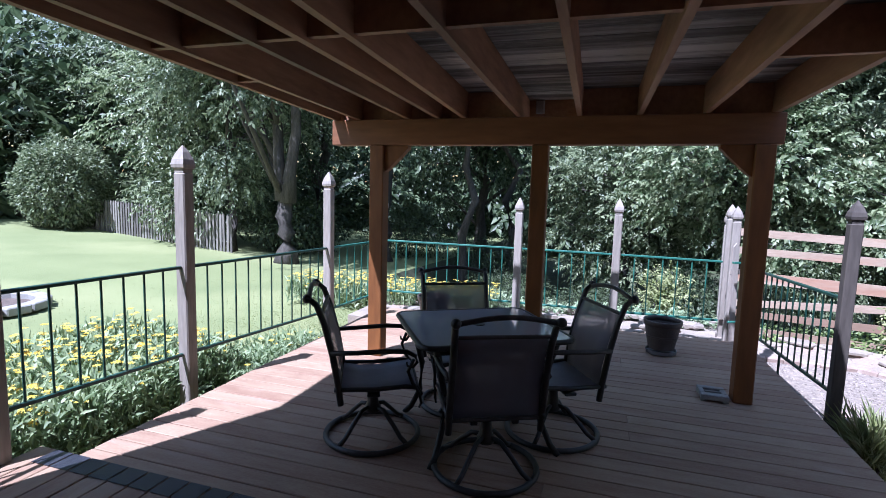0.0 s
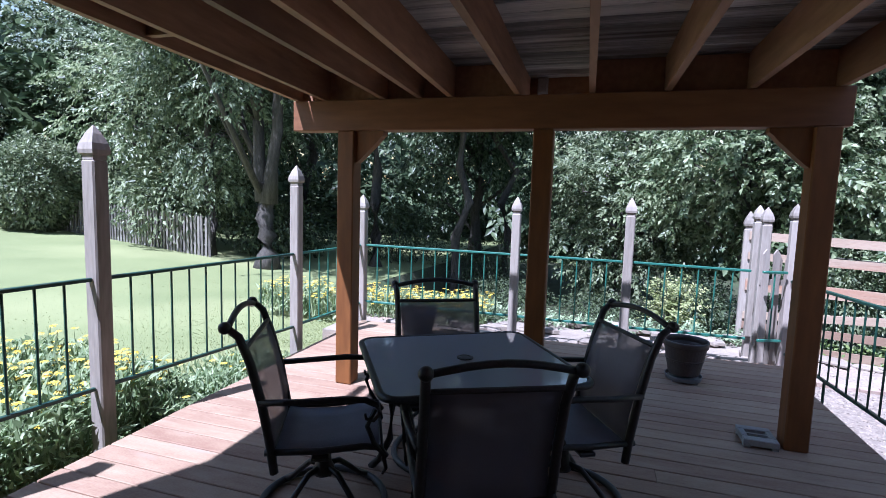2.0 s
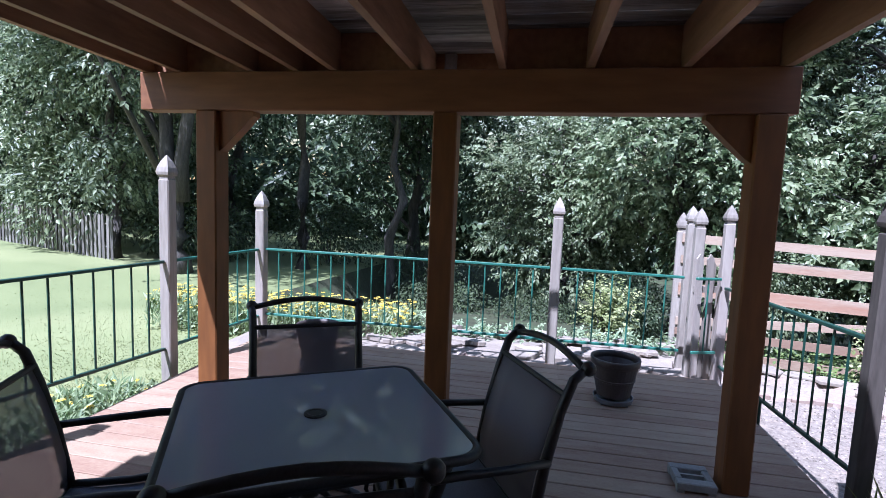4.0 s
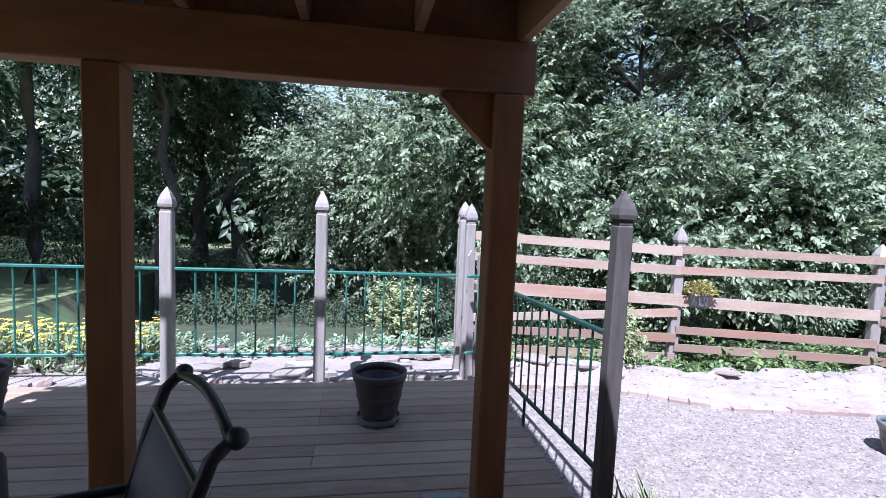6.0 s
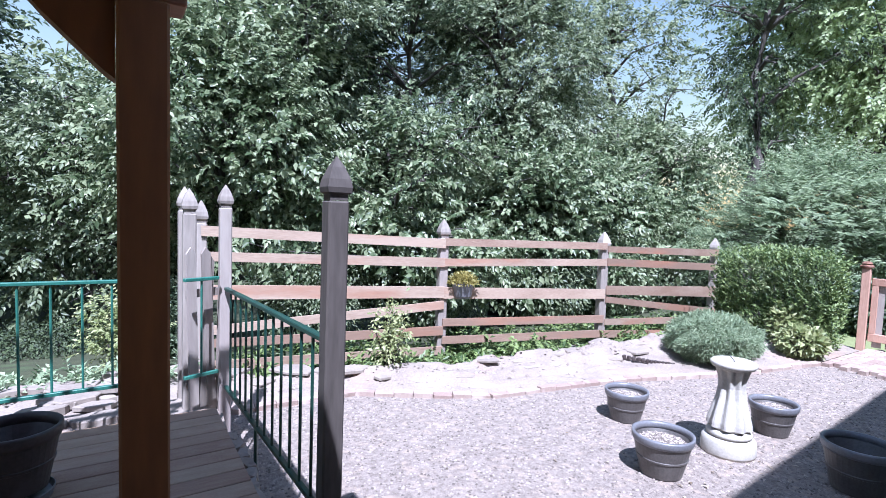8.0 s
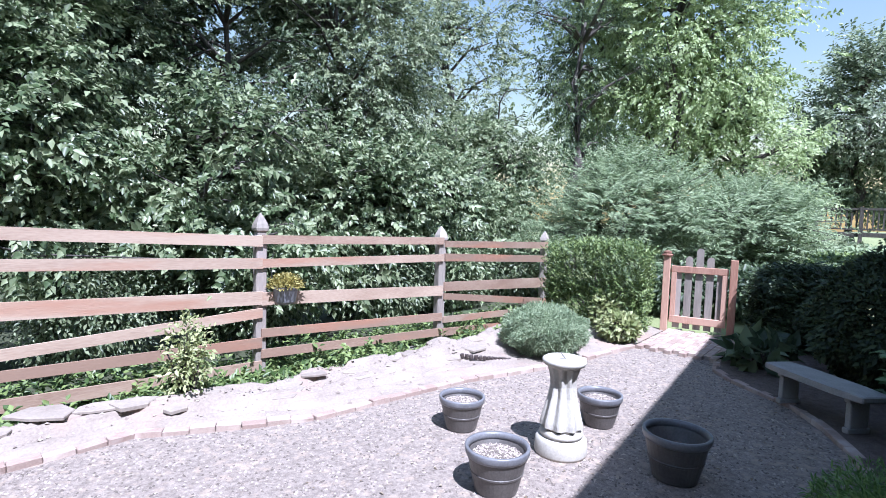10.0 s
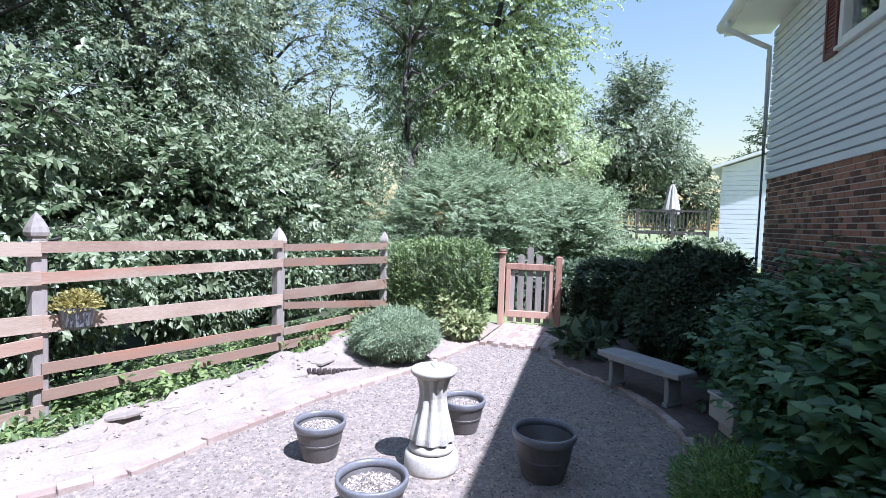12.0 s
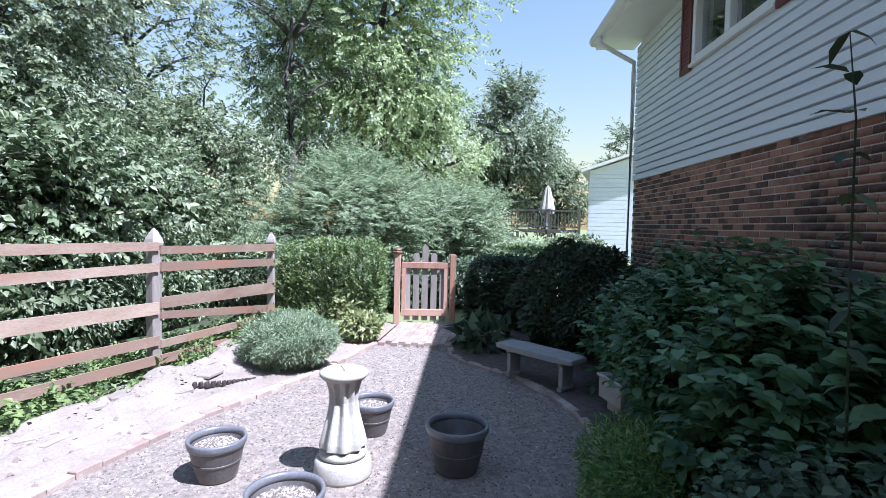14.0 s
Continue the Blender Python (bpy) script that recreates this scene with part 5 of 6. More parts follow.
# ---- shrubs and beds near the path ----
shrub(8.95, 2.1, -0.45, 1.55, 0.62, 0.9, "leaf_hedge", 0.055, 24000, "clipped bright green hedge by the gate", 101, category="hedge", name="hedge", boxy=True, jitter=0.12, droop=-0.35, turn=8, radial=0.6, shoots=3400)
shrub(6.57, 1.83, -0.43, 0.66, 0.56, 0.58, "leaf_pine", 0.065, 26000, "round blue-green needle bush on the bed", 102, ratio=0.14, jitter=0.12, up_bias=0.4, radial=0.45)
shrub(8.1, 1.38, -0.42, 0.42, 0.3, 0.28, "leaf_lime", 0.1, 900, "small yellow-green shrub before the hedge", 103, up_bias=0.3)
shrub(8.4, 1.75, -0.42, 0.7, 0.22, 0.22, "leaf_lime", 0.09, 500, "light green sapling before the hedge", 104, up_bias=0.3, jitter=0.3)
shrub(-0.1, 5.3, gz(-0.1, 5.3) - 0.05, 1.25, 0.5, 0.45, "leaf_lime", 0.06, 2600, "light green sapling in the sun beyond the rail", 120, up_bias=0.2, jitter=0.5, shoots=320)
shrub(2.45, 3.22, -0.42, 0.9, 0.25, 0.25, "leaf_lime", 0.055, 1000, "light green rose bush on the bed", 105, up_bias=0.2, jitter=0.55)
rg = np.random.default_rng(105)
ns = 420
sx_, sy_ = rg.uniform(-3.4, 0.5, ns), 3.15 + 0.45 * rg.uniform(0, 1, ns)
sat, sax, sup, sln = sprays(rg, np.stack([sx_, sy_, rg.uniform(-0.2, -0.06, ns)], 1), unit(rg, ns) * np.array([1, 1, 0.2]) + np.array([0, 0, 0.6]), 8, 0.14, 0.06, 0.1)
tagged(leaf_mesh("seedlings", sat, sax, sup, sln, sln * 0.5, "leaf_pine"), "low pale green seedlings along the stones", "plants", kind="stuff")
rg = np.random.default_rng(106)
nw = 1500
wx = rg.uniform(0.7, 9.0, nw)
wy = np.interp(wx, [q[0] for q in LEDGE], [q[1] for q in LEDGE]) + 0.12 + 1.5 * rg.uniform(0, 1, nw) ** 1.3
wz = np.array([gz(a, b) for a, b in zip(wx, wy)]) + rg.uniform(0.0, 0.19, nw) * (0.6 + 0.4 * np.sin(wx * 3.1))
wat, wax, wup, wln = sprays(rg, np.stack([wx, wy, wz], 1), unit(rg, nw) * np.array([1, 1, 0.3]) + np.array([0, -0.2, 0.5]), 9, 0.2, 0.075, 0.15)
tagged(leaf_mesh("weeds", wat, wax, wup, wln, wln * 0.55, "leaf_hedge"), "low green weeds under the plank fence", "weeds", kind="stuff")
shrub(8.2, -1.85, -0.41, 1.55, 0.95, 0.9, "leaf_shade_tint", 0.075, 22000, "dark rounded boxwood in the shade", 108, jitter=0.07)
shrub(9.85, -0.75, -0.45, 1.25, 0.5, 0.6, "leaf_shade_tint", 0.08, 15000, "dark clipped hedge beside the gate", 109, category="hedge", name="hedge", boxy=True, jitter=0.12, shoots=2100)
shrub(9.3, -2.25, -0.45, 1.45, 0.55, 0.45, "leaf_shade_tint", 0.08, 12000, "dark clipped hedge by the house corner", 110, category="hedge", name="hedge", boxy=True, jitter=0.12, shoots=1700)
shrub(11.4, -1.2, -0.45, 1.4, 1.2, 0.5, "leaf_hedge", 0.08, 5000, "clipped hedge beyond the gate", 111, category="hedge", name="hedge", boxy=True, jitter=0.08)
shrub(8.0, -0.5, -0.41, 0.4, 0.42, 0.36, "leaf_dark", 0.24, 150, "dark green hosta beside the path", 112, category="plant", name="hosta", ratio=0.55, jitter=0.3, up_bias=0.35)
HY = "dark green broad-leaved hydrangea bush in the shade"
shrub(5.0, -2.5, -0.41, 1.7, 0.95, 0.66, "leaf_hydrangea", 0.105, 10500, HY, 113, ratio=0.62, jitter=0.3, droop=0.3, oval=True, shoots=1500)
shrub(6.45, -2.4, -0.41, 1.3, 0.75, 0.6, "leaf_hydrangea", 0.105, 6000, HY, 114, ratio=0.62, jitter=0.3, droop=0.3, oval=True, shoots=857)
shrub(3.45, -2.4, -0.41, 1.65, 0.8, 0.6, "leaf_hydrangea", 0.105, 9500, HY, 115, ratio=0.62, jitter=0.3, droop=0.3, oval=True, shoots=1357)
shrub(2.35, -1.95, -0.42, 1.12, 0.66, 0.46, "leaf_rose", 0.058, 7500, "grey-green leafy rose bush in the shade", 116, ratio=0.58, jitter=0.32, droop=0.2, oval=True, shoots=1050)
shrub(3.75, -1.72, -0.43, 0.6, 0.62, 0.42, "leaf_fern", 0.05, 14000, "bright feathery green ground plant", 117, category="plant", name="fern", ratio=0.2, jitter=0.3, up_bias=0.3)
shrub(0.74, -0.12, -0.45, 0.42, 0.16, 0.2, "leaf_lime", 0.26, 700, "tuft of long green grass beside the deck post", 118, category="grass", name="grass_tuft", ratio=0.045, jitter=0.6, up_bias=0.9)

st = thing("tall_stem", "tall leafy stem rising above the bushes", "plant", pose(2.62, -2.12, -0.42))
part("stalk", tube(bmesh.new(), [(0, 0, 0), (0.03, 0.02, 1.0), (0.02, 0.05, 1.7), (-0.03, 0.09, 2.2), (-0.02, 0.12, 2.5)], [0.006, 0.006, 0.005, 0.004, 0.002], 6), "leaf_shade_tint", st)
rg = np.random.default_rng(7)
zs = np.repeat(np.linspace(1.1, 2.5, 11), 2)
an = np.arange(22) * 2.4
leaf_mesh("foliage", np.stack([np.interp(zs, [0, 1.7, 2.5], [0.02, 0.02, -0.02]), np.interp(zs, [0, 1.7, 2.5], [0.01, 0.05, 0.12]), zs], 1),
          np.stack([np.cos(an), np.sin(an), rg.uniform(-0.9, 0.3, 22)], 1), np.tile(np.array([0.0, 0.1, 1.0]), (22, 1)), rg.uniform(0.07, 0.14, 22), rg.uniform(0.04, 0.065, 22), "leaf_shade_tint", st, 0.15, True)

rg = np.random.default_rng(71)
nl = 420
lx, ly = rg.uniform(1.6, 7.4, nl), rg.uniform(-1.4, 1.6, nl)
ly = np.where(rg.uniform(0, 1, nl) < 0.75, rg.uniform(-1.45, 0.2, nl), ly)
dl = unit(rg, nl) * np.array([1, 1, 0.15])
tagged(leaf_mesh("fallen_leaves", np.stack([lx, ly, np.full(nl, -0.437)], 1), dl, np.tile(np.array([0.0, 0.0, 1.0]), (nl, 1)) + unit(rg, nl) * 0.3, rg.uniform(0.02, 0.055, nl), rg.uniform(0.008, 0.022, nl), "dry_leaf"), "dry pale fallen leaves scattered over the gravel", "leaves", kind="stuff")

# hanging pot on the fence post
hp = thing("hanging_pot", "grey plastic pot of yellow foliage hung on a fence post", "pot", pose(3.72, 3.64, 0.34))
part("pot", lathe(bmesh.new(), [(0.09, 0), (0.115, 0.03), (0.14, 0.17), (0.15, 0.18), (0.15, 0.2), (0.135, 0.2), (0.12, 0.16)], 24), "pot_rim", hp)
part("soil", lathe(bmesh.new(), [(0.05, 0.155), (0.122, 0.165), (0.05, 0.17)], 16), "mulch", hp)
part("hook", tube(bmesh.new(), [(-0.13, 0.06, 0.18), (-0.14, 0.09, 0.5), (-0.1, 0.08, 0.58)], 0.005, 6), "black_metal", hp)
rg = np.random.default_rng(8)
dd = unit(rg, 900) * np.array([1, 1, 0.8])
dd[:, 2] = np.abs(dd[:, 2])
leaf_mesh("foliage", dd * rg.uniform(0.4, 1, (900, 1)) * 0.2 + np.array([0, 0, 0.19]), dd + unit(rg, 900) * 0.7, unit(rg, 900) + np.array([0, 0, 1.0]), rg.uniform(0.03, 0.06, 900), rg.uniform(0.014, 0.028, 900), "leaf_gold", hp)


def flower_bed(name, x0, x1, y0, y1, n_leaf, n_flower, seed, tall, label):
    rng = np.random.default_rng(seed)
    t = tagged(new(name), label, "flowers", kind="stuff")
    x, y = rng.uniform(x0, x1, n_leaf), rng.uniform(y0, y1, n_leaf)
    z = np.array([max(gz(a, b), -0.6) for a, b in zip(x, y)])
    hh = rng.uniform(0, 1, n_leaf) ** 0.8 * tall
    at = np.stack([x, y, z + hh], 1)
    ax = unit(rng, n_leaf) * 0.7 + np.array([0, 0, 0.75])
    leaf_mesh("foliage", at, ax, unit(rng, n_leaf) * 0.5 + np.array(SUN), rng.uniform(0.06, 0.15, n_leaf), rng.uniform(0.018, 0.042, n_leaf), "leaf_flower", t)
    fx, fy = rng.uniform(x0, x1, n_flower), rng.uniform(y0, y1, n_flower)
    fz = np.array([max(gz(a, b), -0.6) for a, b in zip(fx, fy)]) + tall * rng.uniform(0.8, 1.3, n_flower)
    k = 7
    a = np.tile(np.arange(k) * 2 * math.pi / k, n_flower)
    c = np.repeat(np.stack([fx, fy, fz], 1), k, 0)
    dirs = np.stack([np.cos(a), np.sin(a), np.repeat(rng.uniform(-0.4, 0.3, n_flower), k)], 1) + np.repeat(unit(rng, n_flower) * 0.3, k, 0)
    leaf_mesh("petals", c, dirs, np.tile(np.array([0.0, 0.0, 1.0]), (len(c), 1)), np.full(len(c), 0.036), np.full(len(c), 0.021), "petal", t, 0.1)
    leaf_mesh("stalks", np.stack([fx, fy, fz - tall * 0.8], 1), np.tile(np.array([0.02, 0.01, 1.0]), (n_flower, 1)), unit(rng, n_flower), np.full(n_flower, tall * 0.8), np.full(n_flower, 0.012), "leaf_flower", t, 0.2)


flower_bed("flower_bed", -6.1, -4.5, -4.2, -0.45, 18000, 760, 41, 0.5, "bed of yellow daisies and green stems beside the deck")
flower_bed("flower_bed", -4.85, -4.2, -0.75, 0.7, 1500, 16, 42, 0.26, "low green plants along the deck's edge")
flower_bed("flower_bed", -6.2, -2.7, 2.7, 3.6, 4200, 600, 43, 0.42, "bed of yellow daisies behind the rail")


def grass_stuff():
    rng = np.random.default_rng(77)
    n = 30000
    x, y = -4.6 - rng.exponential(1.1, n), rng.uniform(-4, 5.0, n)
    z = np.array([gz(a, b) for a, b in zip(x, y)])
    ob = leaf_mesh("lawn_grass", np.stack([x, y, z - 0.005], 1), unit(rng, n) * 0.5 + np.array([0, 0, 1.0]), unit(rng, n) * 0.4 + np.array(SUN), rng.uniform(0.012, 0.026, n), rng.uniform(0.008, 0.014, n), "grass")
    tagged(ob, "short bright lawn grass blades", "grass", kind="stuff")


grass_stuff()


# ---- stones ----
def rock(rng, sx, sy, sz):
    bm = bmesh.new()
    bmesh.ops.create_icosphere(bm, subdivisions=2, radius=1)
    o = Vector((rng.uniform(0, 50), rng.uniform(0, 50), rng.uniform(0, 50)))
    for v in bm.verts:
        k = 1 + 0.45 * noise.noise(v.co * 1.4 + o)
        v.co = Vector((max(-0.8, min(0.8, v.co.x * k)) * sx, max(-0.8, min(0.8, v.co.y * k)) * sy, max(-0.55, min(0.55, v.co.z * k)) * sz))
    return bm


rng = random.Random(21)
sb_t = thing("stone_border", "row of pale flat fieldstones behind the deck", "stones", kind="structure")
def slab(rng, k, thick):
    """A broken flat stone with an uneven outline."""
    n = rng.randint(5, 8)
    out = [(k * rng.uniform(0.65, 1.15) * math.cos(2 * math.pi * j / n), 0.62 * k * rng.uniform(0.65, 1.15) * math.sin(2 * math.pi * j / n)) for j in range(n)]
    bm = prism(bmesh.new(), out, -thick, thick)
    bmesh.ops.bevel(bm, geom=[e for e in bm.edges if abs(e.verts[0].co.z - e.verts[1].co.z) < 0.01 and e.verts[0].co.z > 0], offset=0.008, segments=1, affect="EDGES")
    return bm


for i in range(90):
    x = -3.9 + 4.3 * rng.random()
    y = 2.3 + 1.1 * rng.random()
    ob = part("stone", slab(rng, rng.uniform(0.07, 0.22), rng.uniform(0.015, 0.035)), "stone", sb_t)
    ob.matrix_basis = pose(x, y, -0.128 + 0.05 * (y - 2.3), rng.uniform(-6, 6), rng.uniform(-6, 6), rng.uniform(-25, 25))
for x, y in ((-3.35, 2.42), (-1.95, 2.4)):
    fr = thing("clay_fragment", "broken piece of brown brick on the pale stones", "brick", pose(x, y, -0.13, 12, 6, 40 * x), "brick fragments")
    part("body", rock(random.Random(int(x * 10)), 0.09, 0.07, 0.09), "edging_brick", fr)
fs_t = thing("flagstones", "pale broken flagstones along the plank fence", "stones", kind="structure")
for i in range(22):
    x = 0.8 + 5.9 * (i + rng.random()) / 22
    v = 1.02 - 0.5 * rng.random() ** 2.2
    y0, y1 = (float(np.interp(x, [q[0] for q in e], [q[1] for q in e])) for e in (NORTH_EDGE, LEDGE))
    ob = part("flagstone", slab(rng, rng.uniform(0.1, 0.26), rng.uniform(0.01, 0.02)), "stone", fs_t)
    ob.matrix_basis = pose(x, y0 + (y1 - y0) * v, bed_z(x, min(v, 1.0)) - 0.006, rng.uniform(0, 5), rng.uniform(-3, 3), rng.uniform(-25, 25))
rc = np.random.default_rng(17)
nc = 1500
cu, cv = rc.uniform(0, 1, nc), rc.uniform(0, 1, nc) ** 0.8
cx = 0.8 + 8.0 * cu
y_lo = np.interp(cx, [p[0] for p in NORTH_EDGE], [p[1] for p in NORTH_EDGE]) + 0.06
cy = y_lo + cv * (np.interp(cx, [q[0] for q in LEDGE], [q[1] for q in LEDGE]) - y_lo)
cr = 0.006 + 0.024 * rc.uniform(0, 1, nc) ** 3
base = np.array([(1, 0, 0.1), (0.2, 0.8, 0.2), (-0.9, 0.3, 0.15), (-0.3, -0.9, 0.05), (0.1, 0, 0.75)])
ang = rc.uniform(0, 6.28, nc)
sh = base[None] * cr[:, None, None] * rc.uniform(0.6, 1.4, (nc, 5, 1))
ca, sa = np.cos(ang)[:, None], np.sin(ang)[:, None]
cvx = np.stack([sh[..., 0] * ca - sh[..., 1] * sa + cx[:, None], sh[..., 0] * sa + sh[..., 1] * ca + cy[:, None], sh[..., 2] + np.array([bed_z(a, b) for a, b in zip(cx, cv)])[:, None]], -1)
cf = np.concatenate([np.arange(nc)[:, None] * 5 + np.array([[q, (q + 1) % 4, 4]]) for q in range(4)], 0)
tagged(array_mesh("rubble", cvx.reshape(-1, 3), cf, "chips"), "beige stone chips scattered over the dry bed", "rubble", kind="stuff")
ch = thing("scalloped_edging", "dark scalloped edging strip in the soil", "edging")
for i in range(13):
    u = i / 12
    ob = part("scallop", rock(random.Random(i), 0.035, 0.025, 0.05), "pot_brown", ch)
    ob.matrix_basis = pose(5.45 + 0.42 * u, 2.36 - 0.42 * u - 0.05 * math.sin(u * 3.1), -0.345 - 0.05 * u)
rg_t = thing("fire_ring", "round pale stone fire ring on the lawn", "fire ring", pose(-9.7, 0.4, gz(-9.7, 0.4)))
for i in range(14):
    a = 2 * math.pi * i / 14
    ob = part("block", box(bmesh.new(), (-0.16, -0.1, 0), (0.16, 0.1, 0.12), 0.015), "concrete", rg_t)
    ob.matrix_basis = pose(0.72 * math.cos(a), 0.72 * math.sin(a), 0, 0, 0, math.degrees(a) + 90)
part("ash", prism(bmesh.new(), [(0.63 * math.cos(a), 0.63 * math.sin(a)) for a in (math.pi * k / 12 for k in range(24))], 0.0, 0.03), "mulch", rg_t)

# ---- neighbour's house, deck and umbrella ----
nb = thing("neighbour_house", "white-sided neighbouring house with low gable", "house", pose(25.0, -4.45, 0, 0, 0, -12))
bm = bmesh.new()
f = [(-0.0, -0.5), (-0.0, 4.05), (-4.5, 5.5), (-9.0, 4.05), (-9.0, -0.5)]
a = [bm.verts.new((0, y, z)) for y, z in f]
b = [bm.verts.new((9, y, z)) for y, z in f]
bm.faces.new(a)
bm.faces.new(b[::-1])
for i in range(5):
    j = (i + 1) % 5
    bm.faces.new((a[j], a[i], b[i], b[j]))
bmesh.ops.recalc_face_normals(bm, faces=bm.faces)
nw = part("wall", bm, "siding", nb)
for i in range(20):
    part("siding_board", box(bmesh.new(), (-0.025, -8.98, 0.1 + i * 0.2), (-0.002, -0.02, 0.285 + i * 0.2)), "siding", nw)
bm = bmesh.new()
for s in (1, -1):
    p = [(-0.35, -4.5 + s * 4.85, 3.98), (9.3, -4.5 + s * 4.85, 3.98), (9.3, -4.5, 5.6), (-0.35, -4.5, 5.6)]
    vs = [bm.verts.new(q) for q in p] + [bm.verts.new((q[0], q[1], q[2] + 0.12)) for q in p]
    for q in ((0, 1, 2, 3), (4, 5, 6, 7), (0, 1, 5, 4), (1, 2, 6, 5), (2, 3, 7, 6), (3, 0, 4, 7)):
        bm.faces.new([vs[i] for i in q])
bmesh.ops.recalc_face_normals(bm, faces=bm.faces)
part("roof", bm, "white_trim", nb, "pale roof edge")
nd = thing("neighbour_deck", "weathered raised deck with slatted rail beyond the garden", "deck", pose(24.2, -4.0, 0))
part("floor", box(bmesh.new(), (0, 0, 1.15), (3, 4.2, 1.3)), "bark", nd)
part("rail", box(bmesh.new(), (-0.04, 0, 2.12), (0.06, 4.2, 2.2)), "bark", nd)
part("rail", box(bmesh.new(), (-0.02, 0, 1.4), (0.04, 4.2, 1.46)), "bark", nd)
for i in range(28):
    part("slat", box(bmesh.new(), (-0.01, 0.05 + i * 0.15, 1.46), (0.03, 0.1 + i * 0.15, 2.12)), "bark", nd)
for y in (0.05, 1.4, 2.8, 4.1):
    part("post", box(bmesh.new(), (-0.06, y - 0.06, gz(24, -2) - 0.1), (0.0, y + 0.06, 2.25)), "bark", nd)
um = thing("closed_umbrella", "closed white patio umbrella on the neighbour's deck", "umbrella", pose(25.4, -2.6, 1.3))
part("pole", rod(bmesh.new(), (0, 0, 0), (0, 0, 1.2), 0.03), "white_trim", um)
part("canopy", lathe(bmesh.new(), [(0.3, 0.75, 1), (0.34, 0.95, 1), (0.22, 1.5, 1), (0.1, 1.95, 1), (0.03, 2.1)], 32, 8, 0.03), "bath_white", um)

# ---- picket fence across the lawn ----
pkf = thing("picket_fence", "weathered grey picket fence at the lawn's far edge", "fence")
PA, PB = Vector((-11.3, 7.5)), Vector((-27.0, 10.8))
n = 105
bm0 = bmesh.new()
prism(bm0, [(-0.045, 0), (0.045, 0), (0.045, 1.05), (0, 1.13), (-0.045, 1.05)], -0.012, 0.012)
bm0.transform(Matrix.Rotation(radians(90), 4, "X"))
first = link_mesh("picket", bm0, "old_picket", pkf)
for i in range(n):
    p = PA.lerp(PB, i / (n - 1))
    ob = first if i == 0 else new("picket", first.data)
    ob.parent = pkf
    ob.matrix_basis = pose(p.x, p.y, gz(p.x, p.y) - 0.02, 0, random.Random(i).uniform(-1.5, 1.5), 168)
for k in (0.3, 0.85):
    bm = bmesh.new()
    tube(bm, [(PA.lerp(PB, i / 12).x, PA.lerp(PB, i / 12).y + 0.05, gz(*PA.lerp(PB, i / 12)) + k) for i in range(13)], 0.035, 4)
    part("rail", bm, "old_picket", pkf)

# ---- pieces: deck boards, edging and paving bricks, house bricks ----
bm = box(bmesh.new(), (-0.5, -0.0672, -0.033), (0.5, 0.0672, 0.0), 0.0)
bmesh.ops.bevel(bm, geom=[e for e in bm.edges if abs(e.verts[0].co.x - e.verts[1].co.x) > 0.5], offset=0.004, segments=1, affect="EDGES")
plank0 = link_mesh("plank", bm, "deck_red", deck)
rng = random.Random(3)
first = True
y = DY1 - PITCH / 2
while y > DY0 + 0.03:
    cut = rng.choice((-2.45, -0.97, -1.46, None))
    for x0, x1 in ((DX0, DX1),) if cut is None else ((DX0, cut - 0.0015), (cut + 0.0015, DX1)):
        ob = plank0 if first else new("plank", plank0.data)
        first = False
        ob.parent = deck
        ob.matrix_basis = pose((x0 + x1) / 2, y, rng.uniform(-0.0015, 0.0), 0, 0, 180 * rng.randint(0, 1)) @ Matrix.Diagonal((x1 - x0, 1, 1, 1))
    y -= PITCH
x = DX0 - PITCH * 1.5
while x < DX1:
    ob = new("plank", plank0.data)
    ob.parent = deck
    ob.matrix_basis = pose(x, (DY0 + STEP) / 2 - 0.005, 0.016 + rng.uniform(0, 0.004), 0, 0, 90) @ Matrix.Diagonal((DY0 - STEP, 1, 1, 1))
    x += PITCH

tape = thing("grip_tape", "dark gritty anti-slip tape along the step edge", "tape", kind="structure")
g0 = link_mesh("strip", box(bmesh.new(), (-0.0655, -0.155, 0.0), (0.0655, -0.012, 0.002)), "grip", tape)
x = DX0 - PITCH * 0.5
k = 0
while x < DX1:
    ob = g0 if k == 0 else new("strip", g0.data)
    ob.parent = tape
    ob.matrix_basis = pose(x, DY0, 0.0215)
    x += PITCH
    k += 1

edg = thing("brick_edging", "faded red brick edging round the gravel", "edging", kind="structure")
b0 = link_mesh("brick", box(bmesh.new(), (-0.098, -0.045, -0.07), (0.098, 0.045, 0.05), 0.006), "edging_brick", edg)
first = True
for line in (NORTH_EDGE, SOUTH_EDGE):
    run = 0.0
    for (xa, ya), (xb, yb) in zip(line, line[1:]):
        L = math.hypot(xb - xa, yb - ya)
        s = run
        while s < L:
            ob = b0 if first else new("brick", b0.data)
            first = False
            ob.parent = edg
            ob.matrix_basis = pose(xa + (xb - xa) * s / L, ya + (yb - ya) * s / L, -0.452 + rng.uniform(-0.014, 0.008), rng.uniform(-5, 5), rng.uniform(-2, 2), math.degrees(math.atan2(yb - ya, xb - xa)) + rng.uniform(-3, 3))
            s += 0.2
        run = s - L
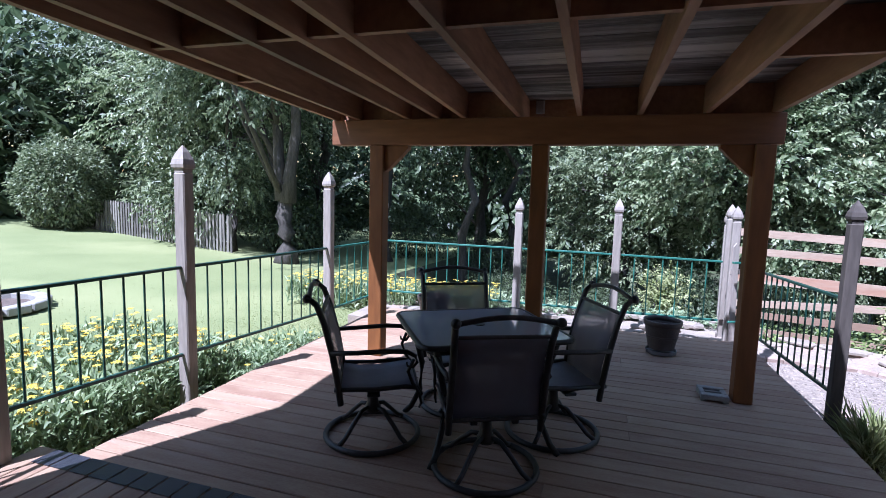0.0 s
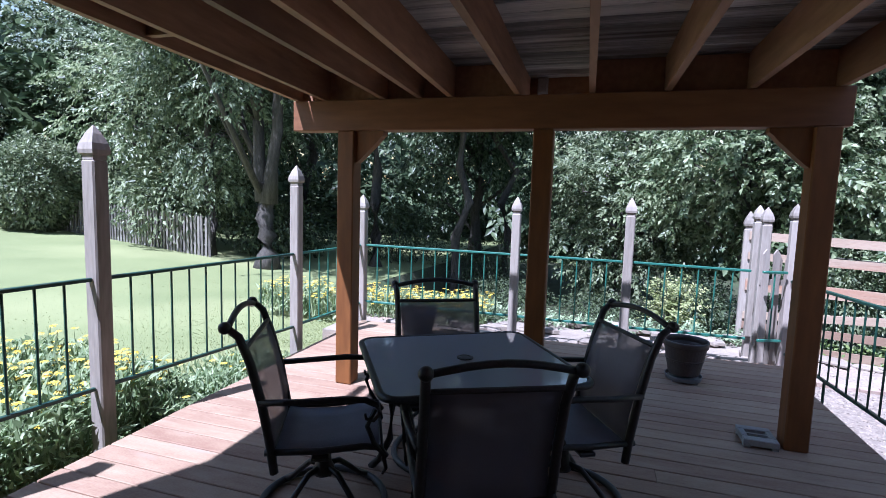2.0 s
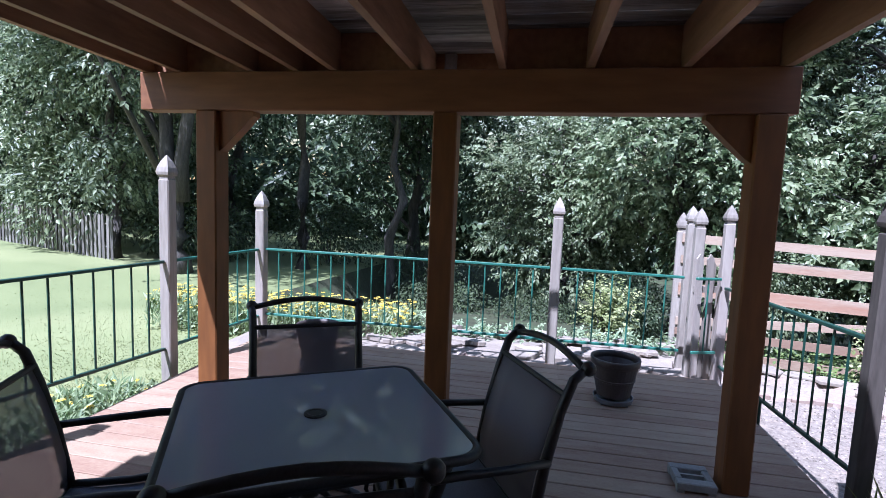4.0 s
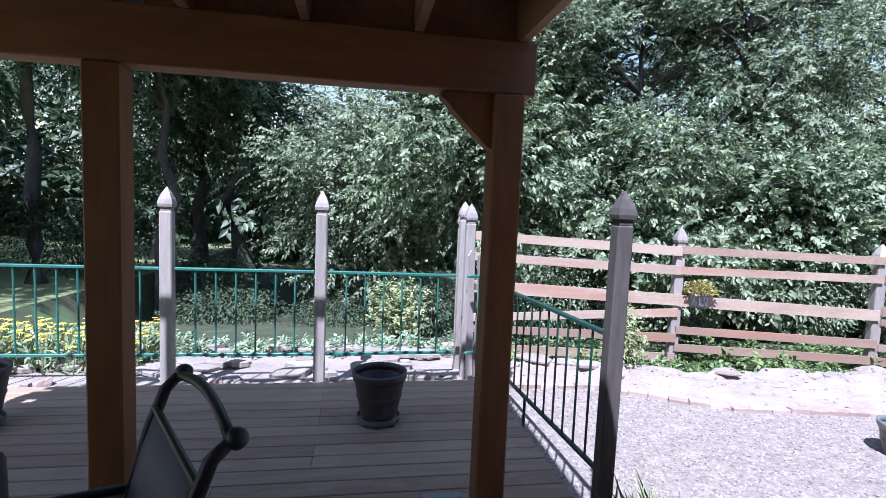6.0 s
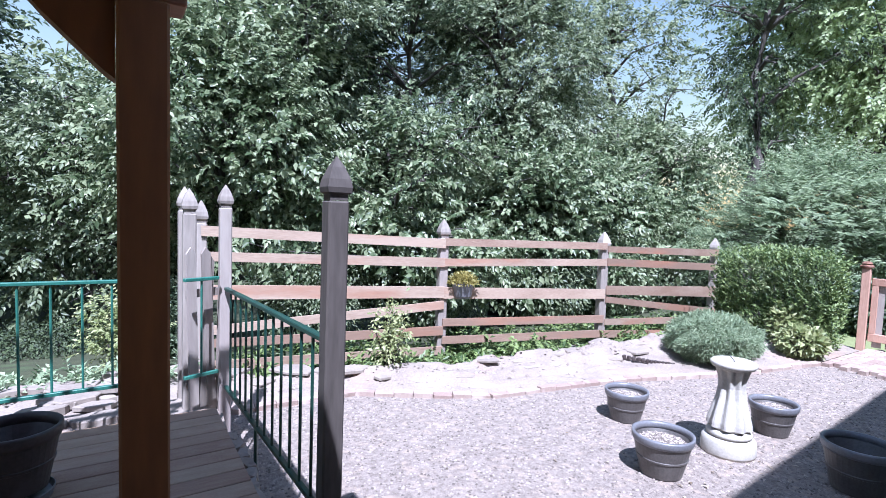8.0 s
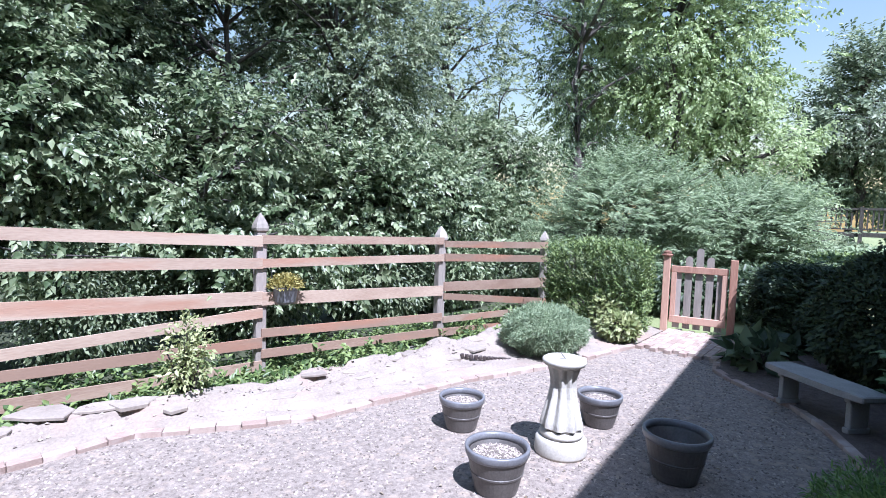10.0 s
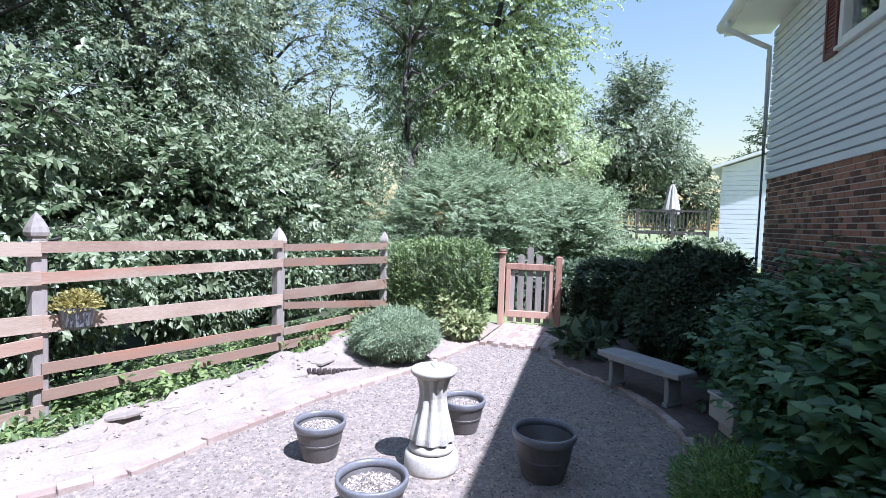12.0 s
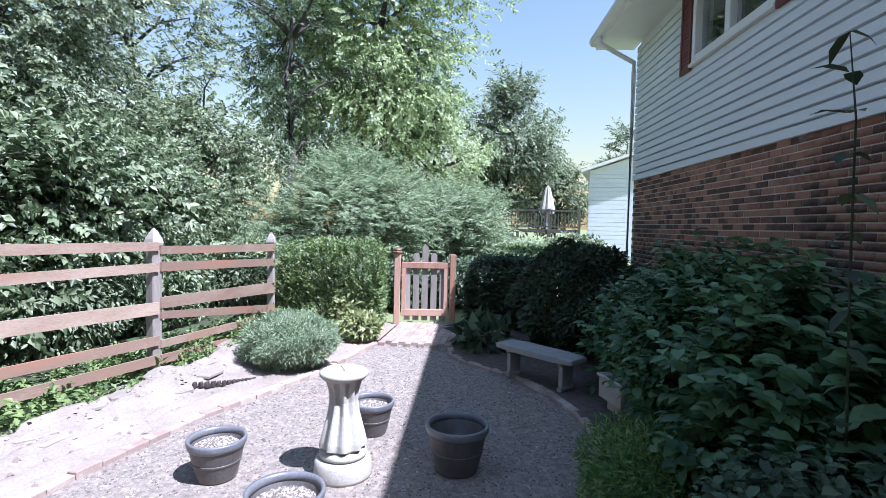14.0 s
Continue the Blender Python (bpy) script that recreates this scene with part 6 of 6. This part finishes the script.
pav = thing("paved_path", "small brick-paved path to the gate", "path", kind="structure")
b1 = link_mesh("brick", box(bmesh.new(), (-0.098, -0.047, -0.06), (0.098, 0.047, 0.0), 0.004), "edging_brick", pav)
first = True
for r in range(11):
    for c in range(8):
        ob = b1 if first else new("brick", b1.data)
        first = False
        ob.parent = pav
        ob.matrix_basis = pose(8.06 + 0.204 * c + 0.1 * (r % 2), 0.02 + 0.1 * r, -0.395 + rng.uniform(-0.003, 0.003), 0, 0, rng.uniform(-0.8, 0.8))
sed = thing("stone_edging", "row of small pale edging stones along the deck", "edging", kind="structure")
for i in range(24):
    ob = part("stone", rock(random.Random(i + 50), 0.085, 0.05, 0.1), "stone", sed)
    ob.matrix_basis = pose(0.52 + 0.02 * math.sin(i), -1.1 + i * 0.125, -0.36 + 0.008 * i, 0, 0, 90 + 8 * math.sin(i * 2.3))

# house bricks: nearest visible courses as pieces, the rest joined
BW, BH = 0.2, 0.0675
bb = link_mesh("brick", box(bmesh.new(), (-0.0945, -0.006, -0.028), (0.0945, 0.004, 0.028), 0.003), "house_brick", wall)
first = True
fv, ff = [], []
cube = np.array([(sx * 0.0945, -0.001 + sy * 0.005, sz * 0.028) for sx in (-1, 1) for sy in (-1, 1) for sz in (-1, 1)])
quads = np.array([(0, 1, 3, 2), (4, 6, 7, 5), (0, 4, 5, 1), (2, 3, 7, 6), (0, 2, 6, 4), (1, 5, 7, 3)])
for row in range(int((BZ + 0.45) / BH)):
    z = BZ - BH * (row + 0.5)
    for c in range(int(HLEN / BW)):
        s = 0.1 + BW * c + (BW / 2 if row % 2 else 0)
        if s > HLEN - 0.11:
            continue
        if row < 14 and s < 4.4:
            ob = bb if first else new("brick", bb.data)
            first = False
            ob.parent = wall
            ob.matrix_basis = pose(s, rng.uniform(-0.002, 0.002), z)
        else:
            ff.append(quads + len(fv) * 8)
            fv.append(cube + np.array([s, 0, z]))
tagged(array_mesh("brick_courses", np.concatenate(fv), np.concatenate(ff), "house_brick_far", wall), kind="stuff")
